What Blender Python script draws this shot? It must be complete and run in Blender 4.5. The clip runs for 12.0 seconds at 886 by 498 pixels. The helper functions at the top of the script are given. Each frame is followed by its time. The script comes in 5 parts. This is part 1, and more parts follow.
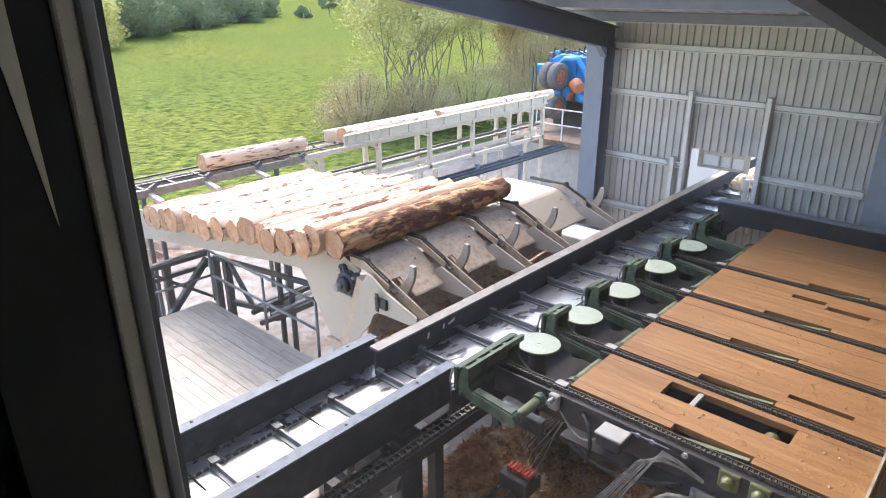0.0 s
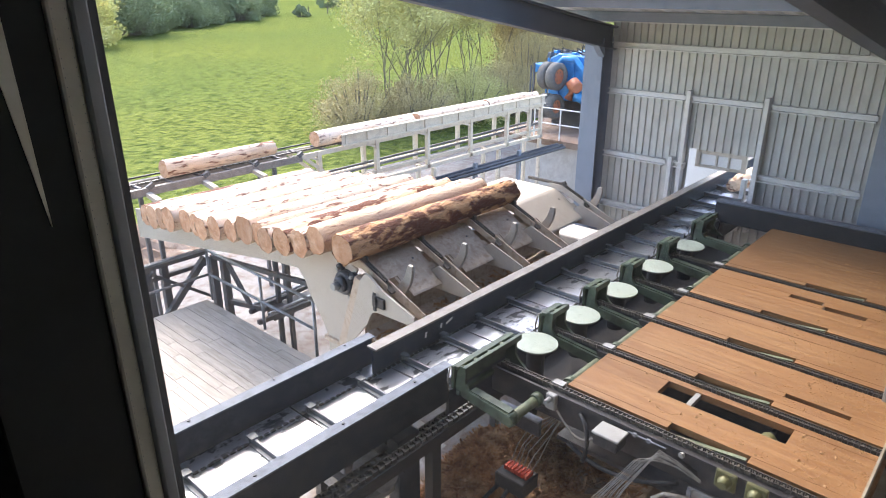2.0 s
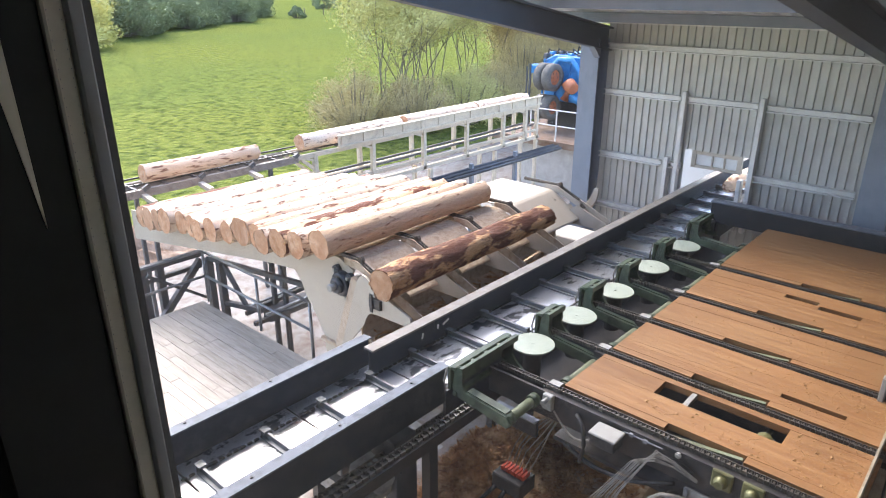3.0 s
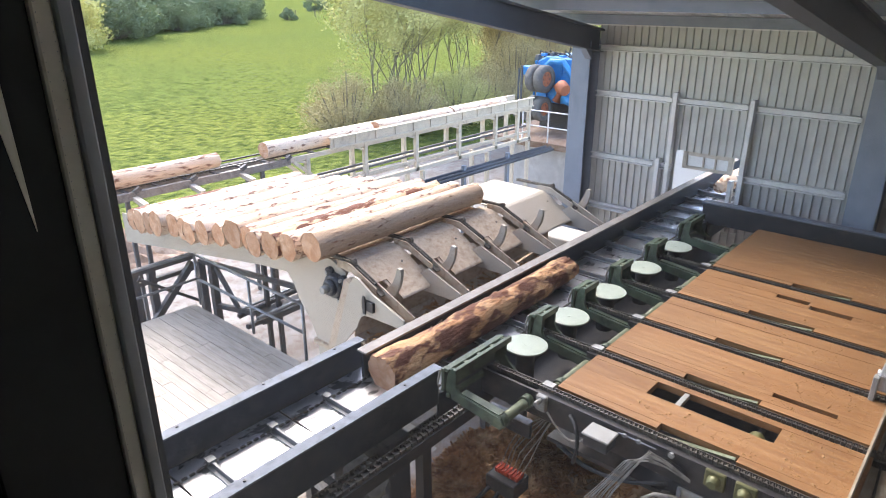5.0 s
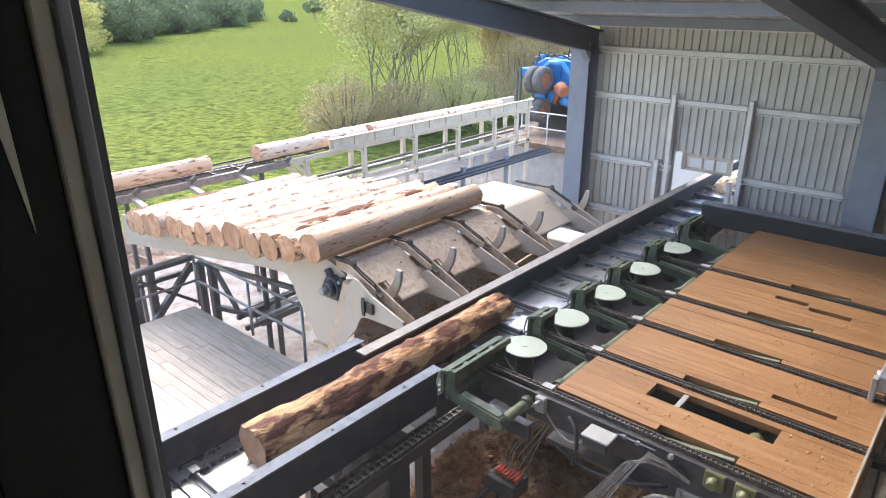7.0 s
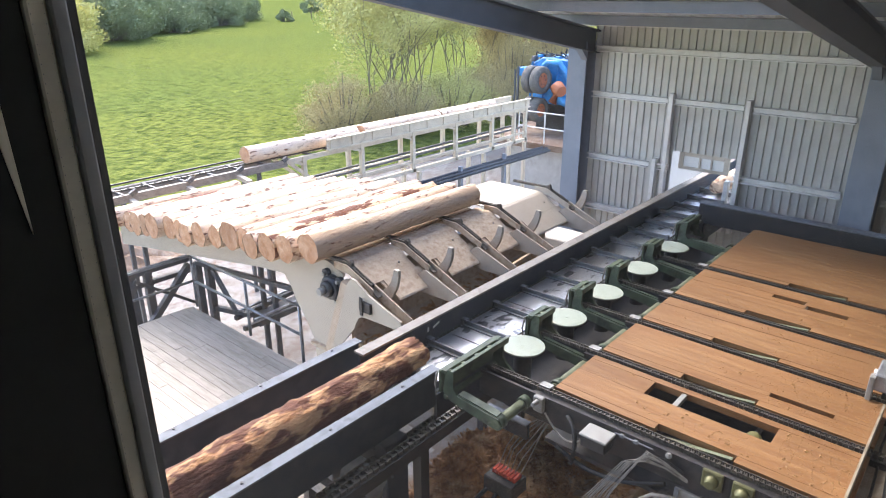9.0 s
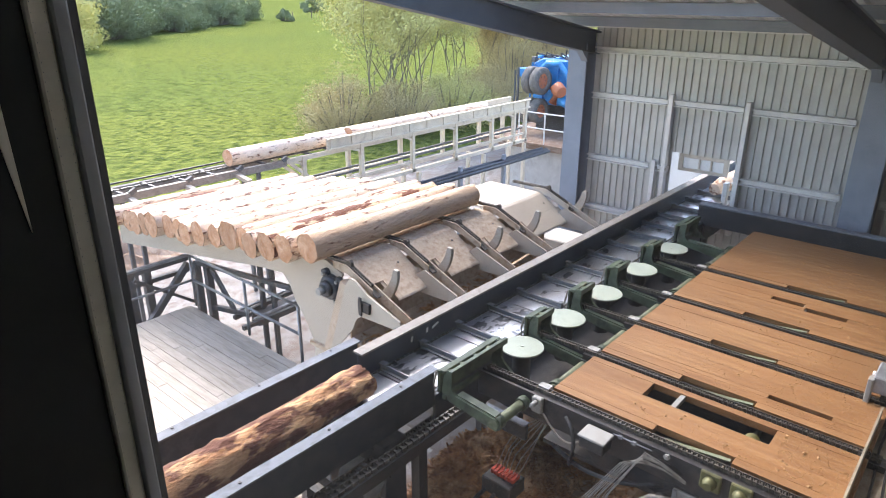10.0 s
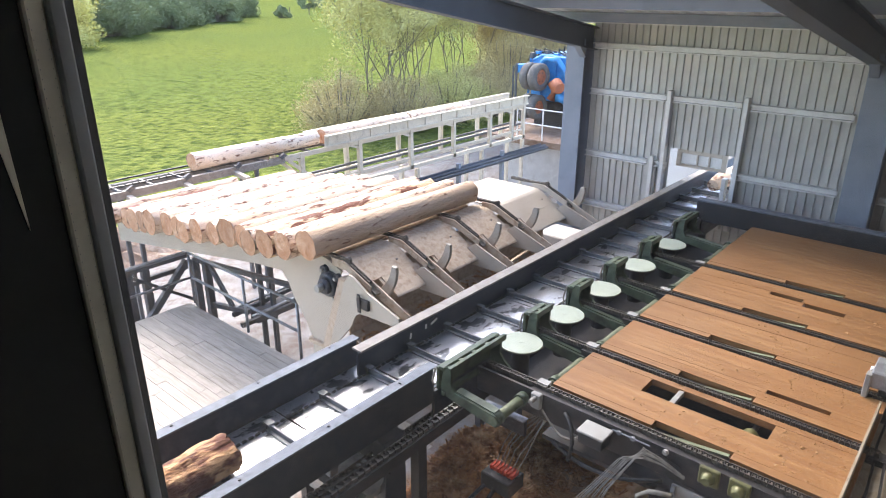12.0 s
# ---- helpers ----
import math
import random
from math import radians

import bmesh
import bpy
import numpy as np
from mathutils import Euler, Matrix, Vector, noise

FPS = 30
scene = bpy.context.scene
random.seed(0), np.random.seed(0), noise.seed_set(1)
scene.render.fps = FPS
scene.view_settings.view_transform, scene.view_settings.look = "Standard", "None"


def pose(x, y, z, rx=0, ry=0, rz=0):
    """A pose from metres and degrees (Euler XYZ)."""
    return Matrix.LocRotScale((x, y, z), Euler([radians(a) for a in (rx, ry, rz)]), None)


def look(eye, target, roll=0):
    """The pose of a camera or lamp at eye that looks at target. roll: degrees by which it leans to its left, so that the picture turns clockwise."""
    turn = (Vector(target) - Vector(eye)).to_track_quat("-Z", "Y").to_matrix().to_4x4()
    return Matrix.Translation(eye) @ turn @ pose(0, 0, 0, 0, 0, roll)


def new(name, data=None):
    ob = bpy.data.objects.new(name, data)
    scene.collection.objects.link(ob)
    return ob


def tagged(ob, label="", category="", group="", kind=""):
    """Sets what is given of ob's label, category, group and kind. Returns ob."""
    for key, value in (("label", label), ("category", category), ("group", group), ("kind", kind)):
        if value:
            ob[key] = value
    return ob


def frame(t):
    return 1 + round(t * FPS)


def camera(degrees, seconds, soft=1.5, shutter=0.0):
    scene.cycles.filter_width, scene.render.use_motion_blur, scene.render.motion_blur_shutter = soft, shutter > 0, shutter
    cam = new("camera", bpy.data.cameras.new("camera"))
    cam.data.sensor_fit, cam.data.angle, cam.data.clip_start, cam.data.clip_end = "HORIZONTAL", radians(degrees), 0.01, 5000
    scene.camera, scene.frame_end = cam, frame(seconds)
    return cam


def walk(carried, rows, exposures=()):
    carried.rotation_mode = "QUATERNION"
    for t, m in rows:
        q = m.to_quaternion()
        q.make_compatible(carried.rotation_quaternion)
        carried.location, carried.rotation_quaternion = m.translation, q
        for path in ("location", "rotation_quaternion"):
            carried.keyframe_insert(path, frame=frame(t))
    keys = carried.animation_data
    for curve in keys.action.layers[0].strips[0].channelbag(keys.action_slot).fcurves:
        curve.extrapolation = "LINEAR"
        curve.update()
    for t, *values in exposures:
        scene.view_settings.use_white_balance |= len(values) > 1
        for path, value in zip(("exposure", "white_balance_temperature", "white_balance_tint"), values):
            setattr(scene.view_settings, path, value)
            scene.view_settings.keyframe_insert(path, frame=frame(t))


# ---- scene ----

# Table top of the sorting deck is z = 0, hall floor z = -2, yard outside z = -3.4. Trough runs along Y.
EYE = (0.0, 0.0, 3.0)
cam = camera(67.73, 12.0, soft=0.85, shutter=0.2)
PATH = [
    (0, 42.486, -21.533, -0.222), (0.5, 41.912, -22.051, 0.209), (1, 42.282, -22.408, -0.229), (1.5, 42.271, -22.101, -0.191),
    (2, 42.303, -21.579, -0.084), (2.5, 42.306, -21.380, -0.129), (3, 41.974, -21.493, -0.079), (5, 41.301, -21.348, -0.095),
    (5.5, 41.383, -21.424, -0.127), (6, 41.451, -21.503, -0.178), (6.5, 41.443, -21.420, -0.224), (7, 41.227, -21.222, -0.110),
    (9, 41.019, -21.244, -0.179), (9.5, 40.926, -21.197, 0.027), (10, 40.954, -21.217, 0.115), (10.5, 40.845, -21.357, 0.025),
    (11, 40.917, -21.528, -0.031), (11.5, 40.922, -21.520, -0.069), (12, 40.819, -21.513, -0.024),
]


SWAY = {0: -0.0035, 0.5: -0.003, 1: -0.002, 1.5: -0.001}


def cam_pose(yaw, pitch, roll, side=0.0):
    return Matrix.Translation((EYE[0] + 0.743 * side, EYE[1] + 0.669 * side, EYE[2])) @ pose(0, 0, 0, 90 + pitch, 0, yaw) @ pose(0, 0, 0, 0, 0, roll)


walk(cam, [(t, cam_pose(a, b, c, SWAY.get(t, 0.0008))) for t, a, b, c in PATH], [(0, 2.62, 6850, 12), (12, 2.62, 6850, 12)])

# ---- light: bright overcast day ----
world = bpy.data.worlds.new("sky")
scene.world = world
world.use_nodes = True
_n = world.node_tree
_sky = _n.nodes.new("ShaderNodeTexSky")
_sky.sky_type, _sky.sun_disc = "NISHITA", False
SUN_EL, SUN_AZ = radians(48), radians(-70)
_sky.sun_elevation, _sky.sun_rotation = SUN_EL, SUN_AZ
_sky.air_density, _sky.dust_density, _sky.ozone_density = 0.8, 1.5, 1.0
_n.nodes["Background"].inputs[1].default_value = 0.15
_n.links.new(_sky.outputs[0], _n.nodes["Background"].inputs[0])
_sl = bpy.data.lights.new("sun", "SUN")
_sl.energy, _sl.angle, _sl.color = 0.95, radians(40), (1.0, 0.97, 0.93)
sun = new("sun", _sl)
_sd = Vector((math.cos(SUN_EL) * math.sin(SUN_AZ), math.cos(SUN_EL) * math.cos(SUN_AZ), math.sin(SUN_EL)))
sun.matrix_world = look(_sd * 50, (0, 0, 0))


# ---- materials ----
def mat(name, base, rough=0.6, metal=0.0, second=None, scale=6.0, amount=0.5, bump=0.0, bscale=40.0, third=None, tscale=1.2, tamount=0.4,
        stretch=(1, 1, 1), spec=0.5, rand=0.0, rough2=None, sharp=0.12, bdist=0.02):
    """Procedural surface: base colour, fine second colour, broad third colour, relief and optional per-object variation."""
    m = bpy.data.materials.new(name)
    m.use_nodes = True
    nt = m.node_tree
    b = nt.nodes["Principled BSDF"]
    b.inputs["Roughness"].default_value, b.inputs["Metallic"].default_value = rough, metal
    b.inputs["Specular IOR Level"].default_value = spec
    tc = nt.nodes.new("ShaderNodeTexCoord")
    mp = nt.nodes.new("ShaderNodeMapping")
    mp.inputs["Scale"].default_value = stretch
    nt.links.new(tc.outputs["Object"], mp.inputs[0])
    vec = mp.outputs[0]
    if rand:
        oi = nt.nodes.new("ShaderNodeObjectInfo")
        add = nt.nodes.new("ShaderNodeVectorMath")
        add.operation = "ADD"
        sc = nt.nodes.new("ShaderNodeMath")
        sc.operation = "MULTIPLY"
        sc.inputs[1].default_value = 37.0
        nt.links.new(oi.outputs["Random"], sc.inputs[0])
        nt.links.new(vec, add.inputs[0])
        nt.links.new(sc.outputs[0], add.inputs[1])
        vec = add.outputs[0]
    col = nt.nodes.new("ShaderNodeRGB")
    col.outputs[0].default_value = (*base, 1)
    cur = col.outputs[0]

    def layer(cur, colour, s, amt, width, detail):
        nz = nt.nodes.new("ShaderNodeTexNoise")
        nz.inputs["Scale"].default_value, nz.inputs["Detail"].default_value, nz.inputs["Roughness"].default_value = s, detail, 0.65
        nt.links.new(vec, nz.inputs["Vector"])
        rp = nt.nodes.new("ShaderNodeMapRange")
        mid = 0.5 + (0.5 - amt) * 0.5
        rp.inputs[1].default_value, rp.inputs[2].default_value = mid - width, mid + width
        nt.links.new(nz.outputs[0], rp.inputs[0])
        mx = nt.nodes.new("ShaderNodeMix")
        mx.data_type = "RGBA"
        nt.links.new(rp.outputs[0], mx.inputs["Factor"])
        nt.links.new(cur, mx.inputs["A"])
        mx.inputs["B"].default_value = (*colour, 1)
        return mx.outputs["Result"], rp.outputs[0]

    if third:
        cur, _ = layer(cur, third, tscale, tamount, 0.15, 4)
    if second:
        cur, fac = layer(cur, second, scale, amount, sharp, 6)
        if rough2 is not None:
            rr = nt.nodes.new("ShaderNodeMapRange")
            rr.inputs[3].default_value, rr.inputs[4].default_value = rough, rough2
            nt.links.new(fac, rr.inputs[0])
            nt.links.new(rr.outputs[0], b.inputs["Roughness"])
    if rand:
        hv = nt.nodes.new("ShaderNodeHueSaturation")
        vr = nt.nodes.new("ShaderNodeMapRange")
        vr.inputs[3].default_value, vr.inputs[4].default_value = 1 - rand, 1 + rand
        nt.links.new(oi.outputs["Random"], vr.inputs[0])
        nt.links.new(vr.outputs[0], hv.inputs["Value"])
        nt.links.new(cur, hv.inputs["Color"])
        cur = hv.outputs[0]
    nt.links.new(cur, b.inputs["Base Color"])
    if bump:
        nz = nt.nodes.new("ShaderNodeTexNoise")
        nz.inputs["Scale"].default_value, nz.inputs["Detail"].default_value = bscale, 6
        nt.links.new(vec, nz.inputs["Vector"])
        bp = nt.nodes.new("ShaderNodeBump")
        bp.inputs["Strength"].default_value, bp.inputs["Distance"].default_value = bump, bdist
        nt.links.new(nz.outputs[0], bp.inputs["Height"])
        nt.links.new(bp.outputs[0], b.inputs["Normal"])
    return m


M = {}
M["navy"] = mat("navy_steel", (0.035, 0.045, 0.065), 0.38, 0.0, (0.07, 0.075, 0.085), 9, 0.35, 0.15, 60, (0.02, 0.025, 0.035), 1.5, 0.5)
M["flange"] = mat("worn_flange", (0.17, 0.19, 0.225), 0.6, 0.0, (0.10, 0.11, 0.13), 14, 0.35, 0.15, 60, (0.21, 0.23, 0.26), 2.5, 0.4, spec=0.3)
M["dustrim"] = mat("dusty_rim", (0.30, 0.265, 0.235), 0.6, 0.0, (0.20, 0.17, 0.15), 9, 0.42, 0.2, 40)
M["wet"] = mat("wet_steel_floor", (0.84, 0.86, 0.90), 0.33, 1.0, (0.20, 0.21, 0.23), 5, 0.36, 0.10, 14, (0.66, 0.68, 0.72), 2.2, 0.42, rough2=0.30, stretch=(1.6, 0.8, 1), sharp=0.02)
M["flight"] = mat("flight_steel", (0.21, 0.22, 0.225), 0.45, 0.3, (0.12, 0.12, 0.12), 16, 0.35, 0.2, 50)
M["cream"] = mat("cream_steel", (0.51, 0.455, 0.375), 0.5, 0.0, (0.42, 0.355, 0.28), 7, 0.22, 0.15, 30, (0.47, 0.415, 0.345), 1.2, 0.5)
M["creamdirty"] = mat("sawdust_covered_cream_steel", (0.60, 0.49, 0.375), 0.8, 0.0, (0.32, 0.205, 0.13), 17, 0.30, 0.5, 40, (0.47, 0.37, 0.275), 2.6, 0.5, sharp=0.12)
M["darksteel"] = mat("weathered_dark_steel", (0.10, 0.105, 0.115), 0.6, 0.1, (0.16, 0.13, 0.11), 7, 0.35, 0.15, 40)
M["white"] = mat("white_painted_steel", (0.70, 0.61, 0.48), 0.5, 0.0, (0.50, 0.42, 0.33), 6, 0.28, 0.1, 30)
M["green"] = mat("dark_green_paint", (0.075, 0.105, 0.065), 0.42, 0.0, (0.035, 0.045, 0.03), 10, 0.4, 0.2, 40, (0.11, 0.14, 0.09), 3, 0.4)
M["dustgreen"] = mat("dusty_green_paint", (0.17, 0.195, 0.12), 0.6, 0.0, (0.10, 0.12, 0.07), 9, 0.4, 0.2, 40)
M["disc"] = mat("worn_disc", (0.36, 0.41, 0.33), 0.5, 0.0, (0.30, 0.34, 0.26), 9, 0.35, 0.08, 40, (0.42, 0.47, 0.39), 3, 0.45)
M["ply"] = mat("sheathing_timber", (0.27, 0.126, 0.041), 0.58, 0.0, (0.20, 0.085, 0.026), 5, 0.42, 0.35, 26, (0.37, 0.21, 0.09), 1.7, 0.36, stretch=(0.45, 5.0, 5.0), rand=0.08, sharp=0.16)
M["greasy"] = mat("greasy_channel_steel", (0.13, 0.105, 0.085), 0.6, 0.1, (0.06, 0.05, 0.042), 12, 0.45, 0.3, 40)
M["chain"] = mat("oily_chain", (0.075, 0.07, 0.062), 0.45, 0.4, (0.19, 0.16, 0.125), 30, 0.38)
M["black"] = mat("black_steel", (0.03, 0.03, 0.033), 0.45, 0.1, (0.07, 0.06, 0.055), 8, 0.35, 0.15, 40)
M["galv"] = mat("galvanised_sheet", (0.56, 0.55, 0.515), 0.42, 0.3, (0.47, 0.465, 0.44), 3, 0.4, 0.03, 20, (0.58, 0.58, 0.55), 0.6, 0.5)
M["girt"] = mat("galvanised_girt", (0.78, 0.77, 0.75), 0.4, 0.3, (0.64, 0.63, 0.62), 8, 0.4)
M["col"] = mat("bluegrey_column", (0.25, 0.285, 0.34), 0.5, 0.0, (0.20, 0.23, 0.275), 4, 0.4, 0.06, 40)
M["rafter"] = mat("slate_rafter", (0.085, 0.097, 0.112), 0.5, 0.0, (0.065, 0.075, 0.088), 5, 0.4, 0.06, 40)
M["roof"] = mat("roof_liner", (0.84, 0.86, 0.86), 0.5, 0.0, (0.78, 0.80, 0.80), 2, 0.4)
M["peeled"] = mat("peeled_log", (0.80, 0.65, 0.51), 0.65, 0.0, (0.22, 0.11, 0.07), 13, 0.33, 0.5, 24, (0.68, 0.45, 0.29), 3.0, 0.38, stretch=(1.3, 0.45, 1.3), rand=0.12, sharp=0.025)
M["barky"] = mat("half_barked_log", (0.70, 0.415, 0.21), 0.8, 0.0, (0.16, 0.055, 0.028), 4.6, 0.53, 0.9, 26, (0.54, 0.25, 0.105), 6.0, 0.45, stretch=(1.4, 0.55, 1.4), rand=0.05, sharp=0.035, bdist=0.035)
M["semi"] = mat("patchily_barked_log", (0.80, 0.63, 0.47), 0.7, 0.0, (0.20, 0.08, 0.045), 8.5, 0.36, 0.6, 20, (0.72, 0.50, 0.34), 2.0, 0.5, stretch=(1.6, 0.34, 1.6), rand=0.10, sharp=0.03)
M["amber"] = mat("amber_debarked_log", (0.52, 0.35, 0.22), 0.7, 0.0, (0.22, 0.105, 0.06), 13.0, 0.28, 0.7, 26, (0.64, 0.48, 0.35), 1.6, 0.5, stretch=(1.4, 0.4, 1.4), sharp=0.05)
M["torn"] = mat("torn_bark_log", (0.72, 0.46, 0.26), 0.8, 0.0, (0.17, 0.06, 0.033), 5.5, 0.50, 0.9, 24, (0.84, 0.66, 0.48), 1.7, 0.5, stretch=(1.5, 0.5, 1.5), sharp=0.025, bdist=0.03)
M["cut"] = mat("sawn_log_end", (0.56, 0.32, 0.185), 0.75, 0.0, (0.42, 0.20, 0.095), 11, 0.45, 0.45, 50, (0.64, 0.42, 0.28), 5, 0.35, rand=0.14)
M["plank"] = mat("weathered_plank", (0.52, 0.47, 0.395), 0.85, 0.0, (0.40, 0.35, 0.285), 5, 0.40, 0.3, 40, (0.56, 0.50, 0.425), 1.1, 0.5, stretch=(0.5, 4, 4), rand=0.08)
M["grass"] = mat("meadow_grass", (0.155, 0.195, 0.055), 0.95, 0.0, (0.058, 0.085, 0.024), 2.6, 0.45, 1.0, 3.2, (0.205, 0.228, 0.058), 0.045, 0.5, spec=0.0, stretch=(1.15, 0.95, 1), sharp=0.10, bdist=0.35)
M["yard"] = mat("yard_gravel_and_bark", (0.215, 0.20, 0.185), 0.9, 0.0, (0.15, 0.10, 0.075), 4, 0.38, 0.6, 30, (0.29, 0.275, 0.26), 0.35, 0.5)
M["floor"] = mat("hall_concrete", (0.34, 0.31, 0.285), 0.8, 0.0, (0.22, 0.14, 0.085), 3, 0.42, 0.4, 30, (0.40, 0.37, 0.34), 0.8, 0.4)
M["concrete"] = mat("pale_concrete", (0.50, 0.48, 0.45), 0.85, 0.0, (0.40, 0.37, 0.34), 4, 0.45, 0.3, 30)
M["chips"] = mat("bark_chips", (0.52, 0.28, 0.125), 0.9, 0.0, (0.26, 0.12, 0.05), 16, 0.42, 0.5, 40, (0.60, 0.38, 0.20), 6, 0.4)
M["shred"] = mat("bark_shreds", (0.58, 0.29, 0.125), 0.9, 0.0, (0.22, 0.09, 0.035), 9, 0.48, third=(0.72, 0.50, 0.29), tscale=4, tamount=0.45)
M["deckbrown"] = mat("bark_strewn_deck", (0.27, 0.19, 0.14), 0.9, 0.0, (0.15, 0.085, 0.05), 5, 0.45, 0.4, 30, (0.36, 0.28, 0.22), 1.2, 0.4)
M["blue"] = mat("blue_machine_paint", (0.035, 0.26, 0.60), 0.4, 0.0, (0.02, 0.15, 0.38), 4, 0.4, 0.1, 30, (0.06, 0.33, 0.66), 1, 0.4)
M["orange"] = mat("orange_paint", (0.46, 0.155, 0.07), 0.6, 0.0, (0.32, 0.11, 0.06), 6, 0.4, 0.1, 30)
M["rubber"] = mat("tyre_rubber", (0.115, 0.11, 0.105), 0.85, 0.0, (0.20, 0.185, 0.16), 8, 0.35, 0.3, 40)
M["bark"] = mat("twig_bark", (0.19, 0.165, 0.13), 0.9, 0.0, (0.12, 0.10, 0.08), 9, 0.4)
M["leaf"] = mat("spring_leaf", (0.66, 0.62, 0.26), 0.7, 0.0, (0.52, 0.49, 0.19), 0.9, 0.45, spec=0.2)
M["leafbrown"] = mat("bronze_catkin", (0.56, 0.46, 0.24), 0.8, 0.0, (0.42, 0.34, 0.17), 0.9, 0.45, spec=0.2)
M["leafdark"] = mat("far_hedge_leaf", (0.27, 0.315, 0.175), 0.8, 0.0, (0.19, 0.225, 0.13), 0.5, 0.45, spec=0.2)
M["frame"] = mat("dark_window_frame", (0.022, 0.027, 0.030), 0.5, 0.0, (0.014, 0.018, 0.02), 6, 0.4)
M["sash"] = mat("slate_window_sash", (0.36, 0.40, 0.43), 0.45, 0.0, (0.30, 0.33, 0.36), 6, 0.4)
M["spacer"] = mat("aluminium_spacer", (0.95, 0.93, 0.82), 0.45, 0.0, (0.88, 0.86, 0.76), 30, 0.4)
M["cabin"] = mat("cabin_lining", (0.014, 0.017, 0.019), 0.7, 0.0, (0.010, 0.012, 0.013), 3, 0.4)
M["galvrail"] = mat("rail_tube", (0.33, 0.35, 0.38), 0.45, 0.4, (0.17, 0.18, 0.2), 10, 0.4)
M["grey"] = mat("light_grey_enclosure", (0.33, 0.33, 0.31), 0.5, 0.0, (0.24, 0.23, 0.21), 7, 0.35)
M["tray"] = mat("dusty_tray_steel", (0.40, 0.36, 0.29), 0.65, 0.1, (0.27, 0.22, 0.16), 9, 0.42, 0.25, 30)
M["paper"] = mat("white_plate", (0.80, 0.80, 0.78), 0.5)
M["brass"] = mat("olive_brass_bearing", (0.16, 0.16, 0.07), 0.45, 0.2, (0.10, 0.095, 0.045), 12, 0.4)
M["cable"] = mat("grey_cable", (0.30, 0.285, 0.26), 0.6, 0.0, (0.16, 0.14, 0.12), 20, 0.4)
M["blackcable"] = mat("black_hose", (0.02, 0.02, 0.022), 0.5)
M["red"] = mat("red_terminal", (0.60, 0.06, 0.02), 0.5)
M["sawdust"] = mat("sawdust_crumbs", (0.50, 0.31, 0.15), 0.9, 0.0, (0.40, 0.22, 0.10), 9, 0.45)
M["rawwood"] = mat("raw_softwood", (0.56, 0.40, 0.27), 0.7, 0.0, (0.42, 0.28, 0.17), 5, 0.4, 0.1, 30, stretch=(0.5, 3, 3))


def hazed_glass():
    m = bpy.data.materials.new("hazed_window_glass")
    m.use_nodes = True
    nt = m.node_tree
    nt.nodes.remove(nt.nodes["Principled BSDF"])
    # the translucent share imitates a veil of glare over the view
    tr, du, gl = nt.nodes.new("ShaderNodeBsdfTransparent"), nt.nodes.new("ShaderNodeBsdfTranslucent"), nt.nodes.new("ShaderNodeBsdfGlossy")
    du.inputs[0].default_value = (0.9, 0.92, 0.95, 1)
    gl.inputs["Roughness"].default_value = 0.02
    nz = nt.nodes.new("ShaderNodeTexNoise")
    nz.inputs["Scale"].default_value = 2.5
    rng_ = nt.nodes.new("ShaderNodeMapRange")
    rng_.inputs[3].default_value, rng_.inputs[4].default_value = 0.014, 0.034
    a, b = nt.nodes.new("ShaderNodeMixShader"), nt.nodes.new("ShaderNodeMixShader")
    nt.links.new(nz.outputs[0], rng_.inputs[0])
    nt.links.new(rng_.outputs[0], a.inputs[0])
    nt.links.new(tr.outputs[0], a.inputs[1])
    nt.links.new(du.outputs[0], a.inputs[2])
    b.inputs[0].default_value = 0.02
    nt.links.new(a.outputs[0], b.inputs[1])
    nt.links.new(gl.outputs[0], b.inputs[2])
    nt.links.new(b.outputs[0], nt.nodes["Material Output"].inputs[0])
    return m


M["glass"] = hazed_glass()


# ---- mesh helpers ----
def box(bm, x0, x1, y0, y1, z0, z1, m=None):
    """An axis-aligned block, moved by m where given."""
    vs = [bm.verts.new((x, y, z)) for x in (x0, x1) for y in (y0, y1) for z in (z0, z1)]
    if m is not None:
        for v in vs:
            v.co = m @ v.co
    for f in ((0, 1, 3, 2), (4, 6, 7, 5), (0, 4, 5, 1), (2, 3, 7, 6), (0, 2, 6, 4), (1, 5, 7, 3)):
        bm.faces.new([vs[i] for i in f])
    return vs


def bar(bm, a, b, w, h=None, up=(0, 0, 1)):
    """A rectangular bar from a to b, w wide and h high."""
    a, b = Vector(a), Vector(b)
    d = b - a
    L = d.length
    d.normalize()
    s = d.cross(Vector(up))
    if s.length < 1e-4:
        s = d.cross(Vector((1, 0, 0)))
    s.normalize()
    u = s.cross(d)
    m = Matrix((s, d, u)).transposed().to_4x4()
    m.translation = a
    h = h or w
    return box(bm, -w / 2, w / 2, 0, L, -h / 2, h / 2, m)


